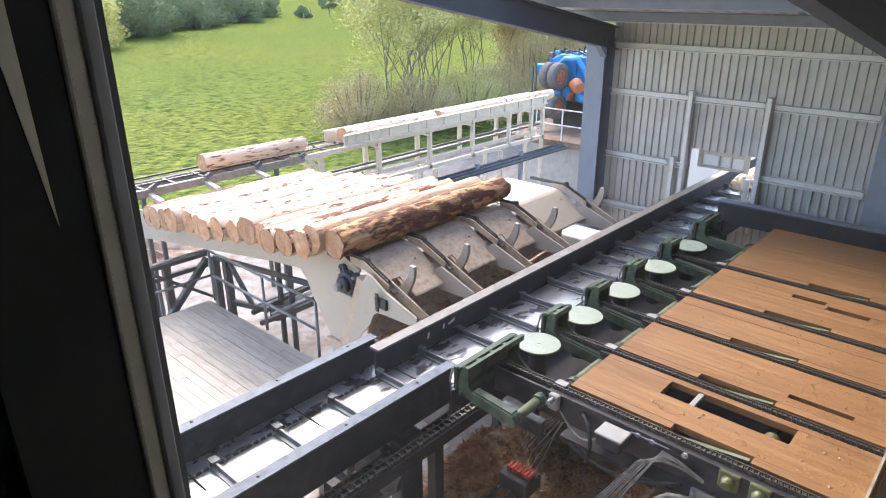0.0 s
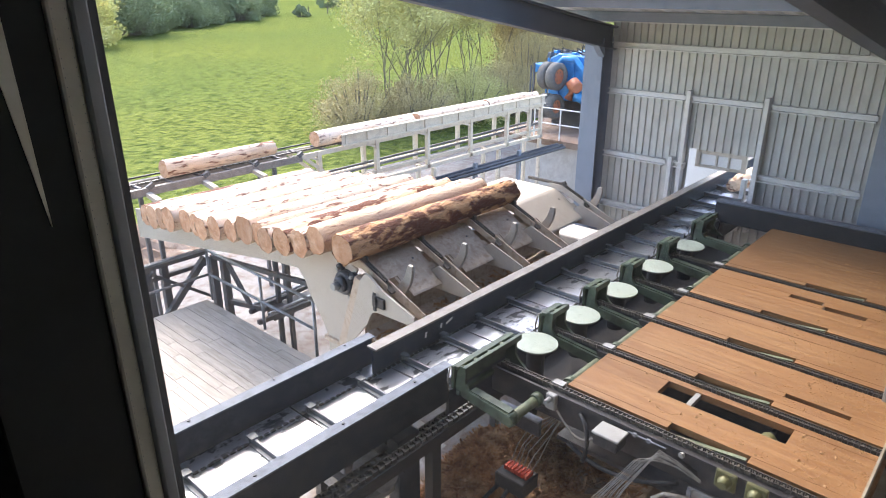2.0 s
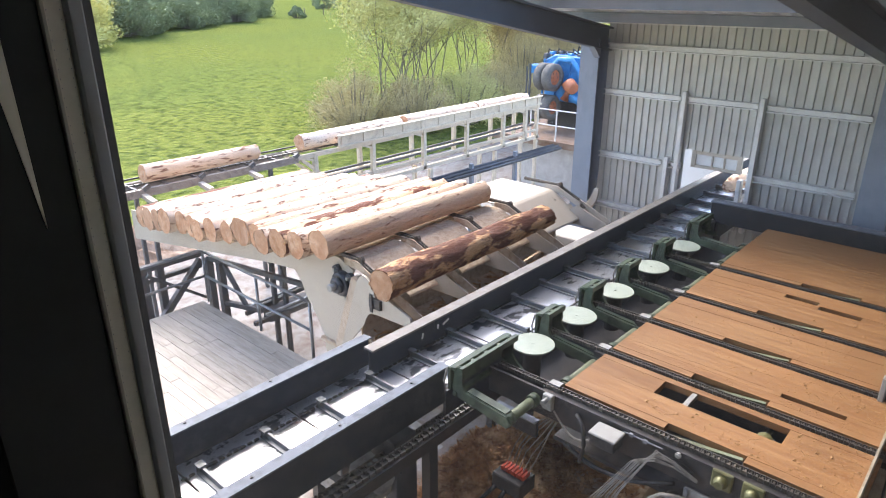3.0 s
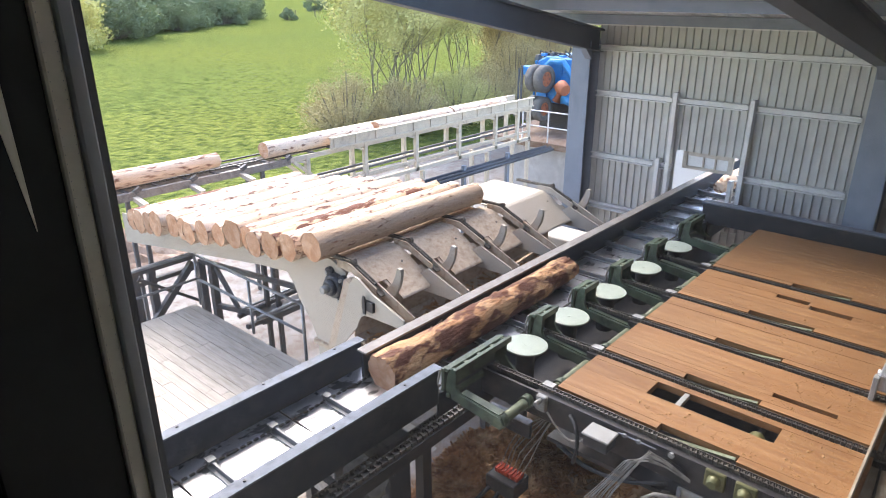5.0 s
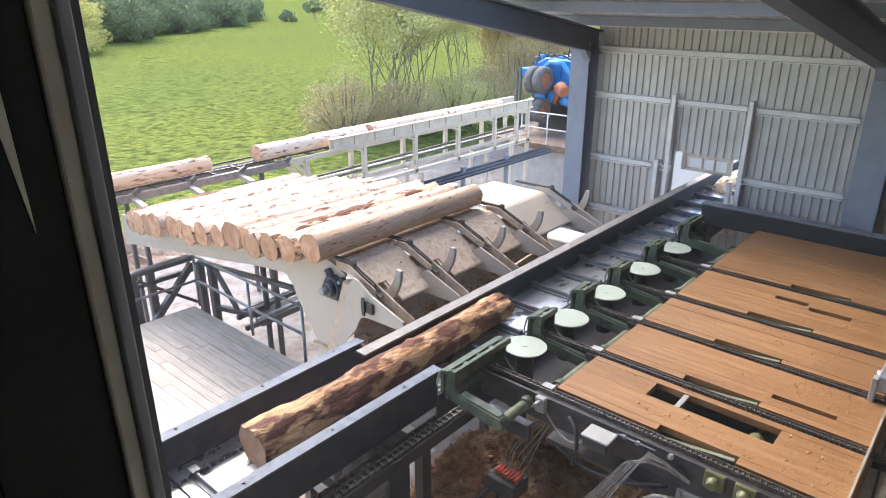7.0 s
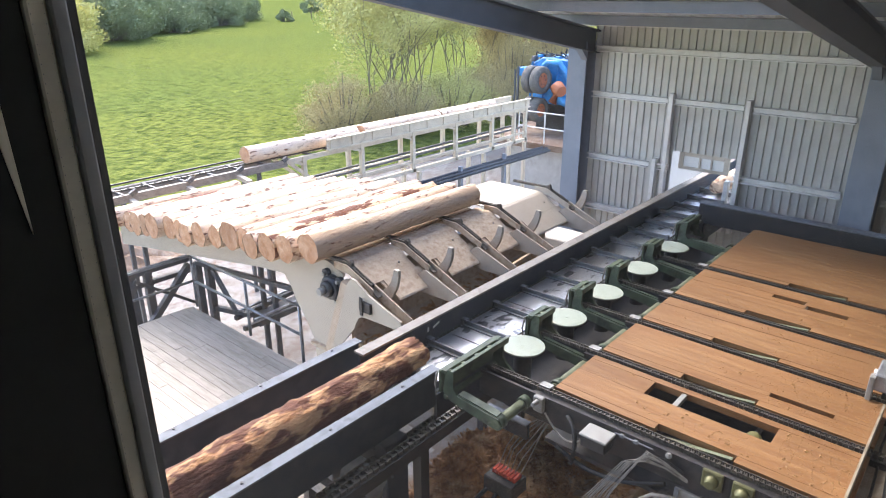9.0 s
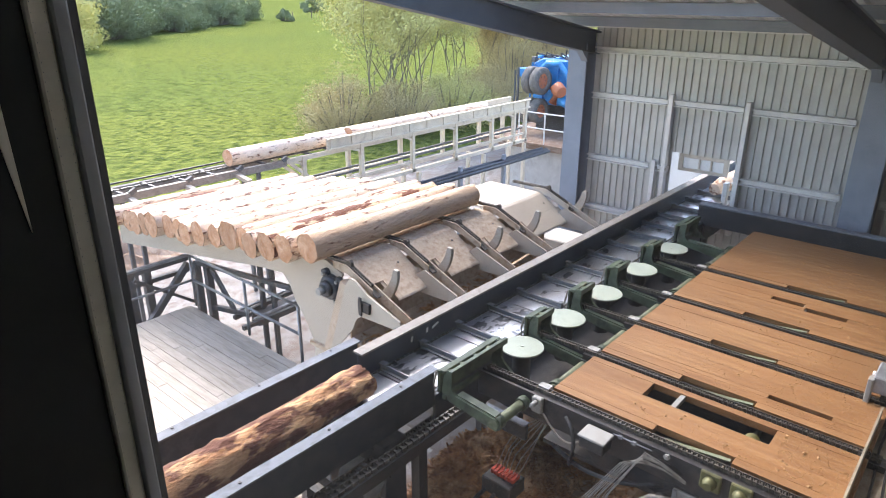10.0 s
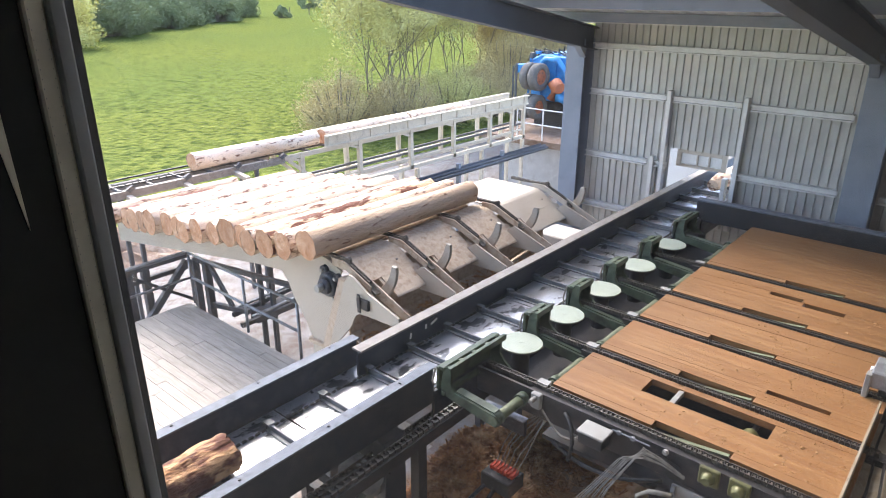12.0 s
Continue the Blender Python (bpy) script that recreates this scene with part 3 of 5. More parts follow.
    def strip(x, y, z, L, w, a, e):
        d = Vector((math.cos(a) * math.cos(e), math.sin(a) * math.cos(e), math.sin(e)))
        s = Vector((-math.sin(a), math.cos(a), 0)) * w
        u = Vector((0, 0, 1)) * w * 0.5
        p, q = Vector((x, y, z)) - d * L / 2, Vector((x, y, z)) + d * L / 2
        k = len(vs)
        vs.extend([p - s, p + s, p + u, q - s, q + s, q + u])
        fs.extend([(k, k + 1, k + 4, k + 3), (k + 1, k + 2, k + 5, k + 4), (k + 2, k, k + 3, k + 5)])
    for _ in range(5200):
        if rng.random() < 0.72:
            x, y = rng.gauss(-3.08, 0.30), rng.gauss(4.05, 0.42)
        else:
            x, y = rng.uniform(-3.5, -1.95), rng.uniform(3.4, 5.2)
        if not (-3.53 < x < -1.92 and 3.36 < y < 5.35):
            continue
        z = -1.44 + 0.54 * math.exp(-((x + 3.10) / 0.36) ** 2 - ((y - 4.05) / 0.50) ** 2) + rng.uniform(-0.01, 0.035)
        strip(x, y, z, rng.uniform(0.04, 0.17), rng.uniform(0.004, 0.014), rng.random() * 6.3, rng.gauss(0, 0.45))
    me = bpy.data.meshes.new("bark_strips")
    me.from_pydata(vs, [], fs)
    me.materials.append(M["shred"])
    tagged(new("bark_strips", me), "loose shreds of brown bark", "bark", kind="stuff")
    # boxes and cables on the near side frame
    j = empty("junction_box", "light grey electrical junction box on the side frame", "junction box")
    bm = B()
    box(bm, -1.91, -1.71, 3.75, 3.90, -0.17, -0.075)
    part("body", bm, M["black"], j, bevel=0.008)
    bm = B()
    box(bm, -1.92, -1.70, 3.74, 3.91, -0.075, -0.055)
    part("lid", bm, M["grey"], j, "light grey lid", bevel=0.006)
    bm = B()
    box(bm, -1.85, -1.78, 3.88, 3.93, -0.22, -0.12)
    part("bracket", bm, M["galvrail"], j)
    s = empty("solenoid_valve", "small grey valve block on the side frame", "valve")
    bm = B()
    box(bm, -2.42, -2.33, 3.88, 3.93, -0.16, -0.02)
    part("body", bm, M["grey"], s, bevel=0.008)
    bm = B()
    tube(bm, [(-2.37, 3.87, -0.05), (-2.37, 3.80, -0.05)], 0.02, 8)
    part("stem", bm, M["grey"], s)
    p = empty("cover_panel", "pale grey sheet cover below the side frame", "panel")
    bm = B()
    box(bm, -1.22, -0.55, 3.90, 3.915, -1.3, -0.27)
    part("sheet", bm, M["grey"], p)
    bm = B()
    box(bm, -1.22, -1.19, 3.885, 3.90, -1.3, -0.27)
    part("angle", bm, M["galvrail"], p)
    b = empty("cable_bundle", "fanned bundle of pale grey control cables", "cables")
    for k in range(11):
        o = (k - 6) * 0.013 + rng.uniform(-0.008, 0.008)
        bm = B()
        tube(bm, [(-1.80 + o * 1.8, 3.62 - abs(o), -0.75), (-1.66 + o * 1.2, 3.70, -0.42 + o * 0.5), (-1.52 + o * 0.8, 3.78, -0.15 + rng.uniform(-0.02, 0.02)), (-1.43 + rng.uniform(-0.02, 0.02), 3.83 + o * 0.3, -0.06 + o * 0.5), (-1.30, 3.86, -0.10 + o * 0.3 + rng.uniform(-0.02, 0.02)), (-1.14, 3.89, -0.17 + o * 0.2)], 0.0036, 5)
        part("cable", bm, M["cable"], b)
    for k in range(5):
        bm = B()
        tube(bm, [(-1.46 + 0.01 * k, 3.84, -0.07 - 0.012 * k), (-1.32, 3.90 + 0.004 * k, -0.08 - 0.02 * k), (-1.18, 3.915, -0.13 - 0.012 * k)], 0.004, 5)
        part("cable", bm, M["blackcable"], b)
    e = empty("earth_boss", "pale threaded earth boss on the side frame", "boss")
    bm = B()
    tube(bm, [(-1.30, 3.93, -0.045), (-1.30, 3.89, -0.045)], 0.014, 8)
    part("stud", bm, M["grey"], e)
    bm = B()
    tube(bm, [(-1.30, 3.915, -0.045), (-1.30, 3.90, -0.045)], 0.024, 6)
    part("nut", bm, M["grey"], e)
    r = empty("side_rail", "thin grey rail clipped to the side frame", "rail")
    bm = B()
    tube(bm, [(-1.72, 3.92, -0.06), (-1.42, 3.92, -0.06)], 0.006, 6)
    part("rod", bm, M["galvrail"], r)
    for x in (-1.66, -1.55):
        bm = B()
        box(bm, x - 0.015, x + 0.015, 3.905, 3.93, -0.075, -0.045)
        part("clip", bm, M["galvrail"], r, bevel=0.003)
    t = empty("terminal_strip", "red terminal strip on the cable ends", "terminal strip")
    bm = B()
    box(bm, -1.98, -1.62, 3.56, 3.62, -0.82, -0.75)
    part("body", bm, M["red"], t, bevel=0.004)
    bm = B()
    box(bm, -2.02, -1.58, 3.58, 3.66, -0.90, -0.82)
    part("rail", bm, M["grey"], t)
    t = empty("terminal_strip", "red terminal strip on a black valve island", "terminal strip")
    bm = B()
    box(bm, -2.78, -2.48, 3.72, 3.95, -1.05, -0.90)
    part("base", bm, M["black"], t, bevel=0.01)
    for k in range(7):
        bm = B()
        box(bm, -2.74 + 0.035 * k, -2.715 + 0.035 * k, 3.80, 3.90, -0.90, -0.86)
        part("terminal", bm, M["red"], t)
    for k in range(6):
        bm = B()
        x = -2.72 + 0.042 * k
        tube(bm, [(x, 3.86, -0.87), (x + 0.03 + rng.uniform(-0.03, 0.03), 3.92, -0.70 + rng.uniform(-0.04, 0.04)), (x + 0.14, 3.96, -0.45 + rng.uniform(-0.05, 0.05)), (-2.36 + 0.02 * k, 3.96, -0.24 + 0.012 * k)], 0.004, 5)
        part("wire", bm, M["cable"], t)
    h = empty("hydraulic_hoses", "black hydraulic hoses looping below the clamp", "hoses")
    for pts in ([(-2.62, 3.70, -1.0), (-2.70, 3.55, -1.25), (-2.50, 3.45, -1.38), (-2.30, 3.60, -1.40)], [(-2.12, 3.92, -0.10), (-2.02, 3.86, -0.14), (-1.98, 3.82, -0.28), (-2.02, 3.84, -0.45)],
                [(-2.72, 3.7, -1.0), (-2.84, 3.5, -1.2), (-2.66, 3.36, -1.36), (-2.4, 3.45, -1.42)], [(-2.2, 3.9, -0.4), (-1.95, 3.9, -0.5), (-1.6, 3.9, -0.45), (-1.3, 3.92, -0.3)]):
        bm = B()
        fine = []
        for a, c2 in zip(pts, pts[1:]):
            fine += [Vector(a).lerp(Vector(c2), u / 4) for u in range(4)]
        fine.append(Vector(pts[-1]))
        for _ in range(3):
            fine = [fine[0]] + [(fine[i - 1] + fine[i] * 2 + fine[i + 1]) / 4 for i in range(1, len(fine) - 1)] + [fine[-1]]
        tube(bm, fine, 0.018, 8)
        part("hose", bm, M["blackcable"], h)
    w = empty("conduit", "thin pale cable hanging from the junction box", "cable")
    bm = B()
    pts = [(-2.28 + 0.42 * u, 3.84, -0.10 - 0.16 * math.sin(u * 3.1)) for u in [k / 12 for k in range(13)]]
    tube(bm, pts, 0.008, 6)
    part("cable", bm, M["cable"], w)
    f = empty("cylinder_plate", "flat black plate beside the clamp pivot", "plate")
    bm = B()
    box(bm, -2.88, -2.46, 3.88, 3.92, -0.48, -0.33)
    part("plate", bm, M["black"], f, bevel=0.004)
    bm = B()
    box(bm, -2.88, -2.46, 3.86, 3.93, -0.33, -0.318)
    part("edge", bm, M["galvrail"], f)
    q = empty("pipe_stand", "grey pipe bracket with elbow under the table", "pipe")
    bm = B()
    tube(bm, [(-1.42, 3.8, -1.9), (-1.42, 3.8, -0.42), (-1.34, 3.8, -0.34), (-1.18, 3.82, -0.30)], 0.018, 8)
    part("pipe", bm, M["cable"], q)
    bm = B()
    tube(bm, [(-1.28, 3.82, -0.40), (-1.28, 3.90, -0.40)], 0.06, 14)
    part("flange", bm, M["black"], q)


def build_scraps():
    # thin white slips for the small white marks on the far plate
    for y, z, L, a in ((4.42, -0.115, 0.10, 18), (4.30, -0.125, 0.05, 80), (4.08, -0.14, 0.06, 75)):
        bm = B()
        box(bm, 0, 0.003, -L / 2, L / 2, -0.012, 0.012)
        tagged(part("wood_splinter", bm, M["paper"]), "small white scrap stuck on the trough side", "splinter", "splinters").matrix_basis = pose(-3.938, y, z, a, 0, 0)


build_trough()
build_flights()
build_scraps()
build_undercroft()


# ---- logs ----
def log_mesh(seed, r, L, rough, barked):
    """A tapered log along +Y with a knobbly skin."""
    rng = random.Random(seed)
    bm = B()
    n, rings = (36, 90) if barked else (24, 40)
    ph = rng.random() * 50
    loops = []
    for j in range(rings + 1):
        y = L * j / rings
        rr = r * (1.06 - 0.12 * j / rings)
        bow = 0.015 * math.sin(j / rings * 3.1 + ph)
        ring = []
        for k in range(n):
            a = k * math.tau / n
            q = Vector((math.cos(a) * 2, y * 1.6, math.sin(a) * 2 + ph))
            d = rough * (noise.noise(q * 1.4) * 0.6 + noise.noise(q * 3.1) * 0.4)
            d += r * 0.13 * noise.noise(Vector((math.cos(a) * 0.8, y * 0.15, math.sin(a) * 0.8 + ph * 3.7)))
            if barked:
                flake = noise.noise(Vector((math.cos(a) * 1.3, y * 1.3, math.sin(a) * 1.3 + ph))) + 0.5 * noise.noise(Vector((math.cos(a) * 4, y * 6, math.sin(a) * 4)))
                d += 0.016 * max(0.0, min(1.0, flake * 7)) + 0.007 * noise.noise(Vector((math.cos(a) * 9, y * 12, math.sin(a) * 9)))
            if j in (0, rings):
                d += rng.uniform(-0.010, 0.010)
                y = L * j / rings + rng.uniform(0.0, 0.03) * (1 if j else -1)
            ring.append(bm.verts.new(((rr + d) * math.cos(a) + bow, y, (rr + d) * math.sin(a))))
        loops.append(ring)
    for a, b in zip(loops, loops[1:]):
        for k in range(n):
            bm.faces.new((a[k], a[(k + 1) % n], b[(k + 1) % n], b[k])).smooth = True
    return bm, loops


def cut_face(loop, out):
    bm = B()
    c = sum((v.co for v in loop), Vector()) / len(loop)
    flat = [Vector((v.co.x - c.x, 0, v.co.z - c.z)) for v in loop]
    outer = [bm.verts.new(c + v * 0.985) for v in flat]
    inner = [bm.verts.new(c + v * 0.55 + Vector((0, out * 0.003, 0))) for v in flat]
    mid = bm.verts.new(c + Vector((0, out * 0.004, 0)))
    n = len(loop)
    for k in range(n):
        bm.faces.new((outer[k], outer[(k + 1) % n], inner[(k + 1) % n], inner[k]))
        bm.faces.new((inner[k], inner[(k + 1) % n], mid))
    return bm


def make_log(seed, r=0.16, L=3.0, barked=False, label="", group="", skin=""):
    bm, loops = log_mesh(seed, r, L, 0.013 if barked else 0.012, barked)
    faces = [cut_face(loops[0], -1), cut_face(loops[-1], 1)]
    ob = part("log", bm, M[skin or ("barky" if barked else "peeled")])
    for f in faces:
        part("cut_end", f, M["cut"], ob)
    return tagged(ob, label or "pale debarked softwood log with sawn ends", "log", group)


def deck_z(x):
    """Height of the log axes on the sloping deck."""
    return 0.30 + 0.150 * (x + 5.67) if x < -5.67 else 0.30


DECK_LOGS = []


def build_deck_logs():
    rng = random.Random(7)
    x = -5.93
    for k in range(14):
        r = rng.uniform(0.145, 0.185)
        x -= r
        ob = make_log(20 + k, r, 3.0 + rng.uniform(-0.05, 0.25), False, "pale debarked softwood log lying in the deck row", "logs on the deck", "torn" if k in (1, 13) else "semi" if k in (3, 7) else "peeled")
        ob.matrix_basis = pose(x, 4.14 + rng.uniform(-0.08, 0.12), deck_z(x) + (r - 0.16), 0, rng.uniform(0, 360), rng.uniform(-0.5, 0.5))
        DECK_LOGS.append(ob)
        x -= r * 0.98


build_deck_logs()
front_log = make_log(101, 0.158, 3.06, True, "half-barked softwood log that rolls off the deck into the trough")
next_log = make_log(55, 0.165, 2.92, False, "orange-brown debarked log at the edge of the deck", "", "amber")
conveyor_logs = [make_log(70 + k, 0.165, (2.4, 3.05, 2.8, 2.5)[k], False, "pale debarked log riding on the raised conveyor", "logs on the conveyor", "peeled" if k else "semi") for k in range(4)]


# ---- log deck ----
ARMS = (4.46, 5.37, 6.37, 7.25, 8.55)


def build_deck():
    d = empty("log_deck", "cream steel log deck with chain arms and stop fingers", "log deck")
    def plate(nm, poly, y0, y1, m="cream", bev=0.0, parent=None):
        bm = B()
        prism(bm, poly, 1, y0, y1)
        return part(nm, bm, M[m], parent or d, bevel=bev)
    # side beam running into the leg, and the star-shaped plate of the first arm
    plate("side_plate", [(-11.2, -1.04), (-7.06, -0.346), (-6.51, -0.286), (-6.38, -0.42), (-6.30, -0.59), (-6.12, -0.81), (-5.98, -1.04), (-5.95, -3.4), (-5.66, -3.4), (-5.62, -1.0), (-5.40, -0.05), (-5.36, 0.02),
                         (-5.62, 0.12), (-6.0, 0.12), (-11.2, -0.52)], 4.44, 4.47)
    bm = B()
    box(bm, -6.02, -5.60, 4.40, 4.56, -1.10, -1.04)
    part("leg_stiffener", bm, M["creamdirty"], d, bevel=0.006)
    plate("arm_plate", [(-5.21, -0.04), (-5.12, 0.075), (-5.06, 0.07), (-4.85, -0.055), (-4.37, -0.212), (-4.36, -0.318), (-4.42, -0.325), (-4.90, -0.343), (-4.97, -0.352), (-5.03, -0.384), (-5.08, -0.46), (-5.11, -0.54), (-5.38, -0.86), (-5.55, -1.6), (-5.70, -1.6),
                        (-5.55, -1.0)], 4.345, 4.37)
    plate("edge_plate", [(-5.30, -0.01), (-5.212, -0.042), (-5.555, -1.0), (-5.705, -1.6), (-5.82, -1.6), (-5.67, -1.0)], 4.35, 4.438, "creamdirty")
    # sloping shroud panels, notched beside each arm for its finger
    for a, b in zip(ARMS, ARMS[1:]):
        back = -6.35 if b == ARMS[-1] else -5.62
        panel = plate("shroud_panel", [(back, 0.095), (-5.40, 0.095), (-5.34, 0.075), (-5.08, -0.085), (-5.085, -0.10), (-5.35, 0.06), (-5.40, 0.08), (back, 0.08)], a + 0.075, b - 0.035, "cream" if b == ARMS[-1] else "creamdirty")
        plate("panel_apron", [(-5.08, -0.087), (-4.83, -0.242), (-4.815, -0.262), (-4.825, -0.268), (-4.84, -0.255), (-5.085, -0.102)], a + 0.34, b + 0.02, "cream" if b == ARMS[-1] else "creamdirty", parent=panel)
        for y in (a + 0.12, b - 0.20):
            bm = B()
            tube(bm, [(-5.20, y, -0.015), (-5.195, y, -0.003)], 0.014, 6)
            part("panel_bolt", bm, M["black"], panel)
        bm = B()
        prism(bm, [(-5.10, -0.09), (-4.93, -0.195), (-4.93, -0.215), (-5.11, -0.105)], 1, a + 0.30, a + 0.335)
        part("slot_frame", bm, M["creamdirty"], d)
        bm = B()
        box(bm, -5.30, -5.27, a + 0.0, b - 0.004, -1.5, -0.02)
        part("back_plate", bm, M["creamdirty"], d)
        bm = B()
        prism(bm, [(-5.27, -0.75), (-4.35, -1.15), (-4.35, -1.18), (-5.27, -0.78)], 1, a + 0.0, b - 0.004)
        part("chute_floor", bm, M["creamdirty"], d)
    # deck plate under the logs
    plate("deck_plate", [(-11.2, -0.62), (-5.9, 0.10), (-5.63, 0.10), (-5.63, 0.05), (-5.9, 0.04), (-11.2, -0.70)], 4.47, 7.1, "creamdirty")
    for i, y in enumerate(ARMS):
        plate("chain_arm", [(-5.50, 0.16), (-5.28, 0.16), (-4.36, -0.235), (-4.335, -0.30), (-4.40, -0.345), (-4.90, -0.14), (-5.25, 0.05), (-5.50, 0.07)], y + 0.045, y + 0.062, "creamdirty" if i < 4 else "cream")
        plate("chain_arm", [(-5.50, 0.16), (-5.28, 0.16), (-4.86, -0.02), (-4.87, -0.10), (-5.25, 0.06), (-5.50, 0.07)], y - 0.032, y - 0.016, "creamdirty" if i < 4 else "cream")
        if i:
            plate("arm_web", [(-4.90, -0.07), (-4.86, -0.055), (-4.37, -0.235), (-4.355, -0.325), (-4.43, -0.345), (-5.20, -0.36), (-5.15, -0.24)], y - 0.10, y - 0.082)
        bm = B()
        bar(bm, (-5.50, y + 0.015, 0.11), (-5.28, y + 0.015, 0.11), 0.074, 0.02)
        bar(bm, (-5.28, y + 0.015, 0.11), (-4.80, y + 0.015, -0.10), 0.074, 0.02)
        part("chain_channel", bm, M["greasy"], d)
        bm = B()
        for k in range(19):
            px = -5.90 + 0.0535 * k
            pz = 0.165 if px < -5.30 else 0.165 - (px + 5.30) * 0.43
            for dy in (-0.018, 0.018):
                box(bm, -0.026, 0.026, -0.006, 0.006, -0.020, 0.020, pose(px, y + 0.015 + dy, pz, 0, 0 if px < -5.30 else 23, 0))
            box(bm, -0.012, 0.012, -0.014, 0.014, -0.012, 0.012, pose(px, y + 0.015, pz, 0, 0 if px < -5.30 else 23, 0))
        tagged(part("feed_chain", bm, M["chain"], d), kind="stuff")
        for px, pz in ((-5.26, 0.172),):
            bm = B()
            prism(bm, [(-0.045, -0.025), (0.045, -0.025), (0.03, 0.03), (-0.005, 0.045), (-0.035, 0.02)], 1, -0.022, 0.022)
            part("chain_dog", bm, M["greasy"], d, m=pose(px, y + 0.015, pz, 0, 0 if px < -5.3 else 23, 0))
        # curved stop finger standing in its slot
        inner = [(-4.99 + 0.21 * math.sin(u), -0.02 - 0.14 * math.cos(u) + 0.20 * u / 1.5) for u in (0.1, 0.45, 0.8, 1.1, 1.35)]
        outer = [(-4.885 + 0.19 * math.sin(u), -0.10 - 0.15 * math.cos(u) + 0.25 * u / 1.5) for u in (0.1, 0.45, 0.8, 1.1, 1.4)]
        plate("stop_finger", outer + [(-4.705, 0.172), (-4.765, 0.178)] + inner[::-1], y + 0.20, y + 0.245, bev=0.005)
    bm = B()
    box(bm, -4.98, -4.80, 4.31, 4.36, -0.26, -0.14)
    box(bm, -4.95, -4.90, 4.29, 4.31, -0.30, -0.08)
    part("bolted_clip", bm, M["black"], d, bevel=0.006)
    # bearing with flange, hub, shaft and bolts
    hx, hz = -5.53, -0.17
    hub = B()
    tube(hub, [(hx, 4.44, hz), (hx, 4.36, hz), (hx, 4.345, hz)], [0.15, 0.145, 0.125], 22)
    hub_ob = part("bearing", hub, M["navy"], d)
    bm = B()
    tube(bm, [(hx, 4.35, hz), (hx, 4.30, hz), (hx, 4.285, hz)], [0.10, 0.095, 0.08], 18)
    part("bearing_cap", bm, M["navy"], hub_ob)
    bm = B()
    tube(bm, [(hx, 4.285, hz), (hx, 4.215, hz), (hx, 4.205, hz)], [0.048, 0.048, 0.04], 14)
    part("shaft_end", bm, M["grey"], hub_ob)
    for k in range(4):
        a = math.radians(35 + 90 * k)
        ex, ez = hx + 0.165 * math.cos(a), hz + 0.185 * math.sin(a)
        bm = B()
        tube(bm, [(ex, 4.44, ez), (ex, 4.385, ez)], 0.055, 10)
        ear = part("flange_ear", bm, M["navy"], hub_ob)
        bm = B()
        tube(bm, [(ex, 4.386, ez), (ex, 4.355, ez)], 0.022, 6)
        part("bolt", bm, M["grey"], ear)
    for x, y in ((-6.2, 6.9), (-5.6, 8.3)):
        bm = B()
        box(bm, x - 0.08, x + 0.08, y, y + 0.16, -3.4, deck_z(x) - 0.42)
        part("leg", bm, M["cream"], d)
    b = empty("concrete_block", "pale concrete block behind the deck arms", "block")
    bm = B()
    box(bm, -5.75, -5.0, 9.15, 9.75, -3.4, -0.9)
    part("body", bm, M["concrete"], b, bevel=0.02)
    bm = B()
    box(bm, -0.02, 0.02, -0.25, 0.25, -0.012, 0.012)
    tagged(part("timber_offcut", bm, M["rawwood"], bevel=0.003), "raw yellow timber offcut caught between two arms", "offcut").matrix_basis = pose(-4.62, 6.9, -0.36, 2, 0, 4)
    # torn bark lying on the chute floor
    rng = random.Random(9)
    vs, fs = [], []
    for _ in range(900):
        x, y = rng.uniform(-5.2, -4.38), rng.uniform(4.55, 8.4)
        z = -0.745 - (x + 5.27) * 0.435 + 0.01
        a, L, w = rng.random() * 6.3, rng.uniform(0.03, 0.13), rng.uniform(0.006, 0.02)
        u, v = Vector((math.cos(a), math.sin(a), rng.uniform(-0.2, 0.4))) * L, Vector((-math.sin(a), math.cos(a), 0)) * w
        c, k = Vector((x, y, z)), len(vs)
        vs.extend([c - v, c + v, c + u - v, c + u + v, c + u * 0.5 + Vector((0, 0, w * 1.5))])
        fs.extend([(k, k + 1, k + 4), (k + 1, k + 3, k + 4), (k + 3, k + 2, k + 4), (k + 2, k, k + 4)])
    me = bpy.data.meshes.new("torn_bark")
    me.from_pydata(vs, [], fs)
    me.materials.append(M["chips"])
    tagged(new("torn_bark", me), "torn brown bark lying under the deck arms", "bark", kind="stuff")


build_deck()


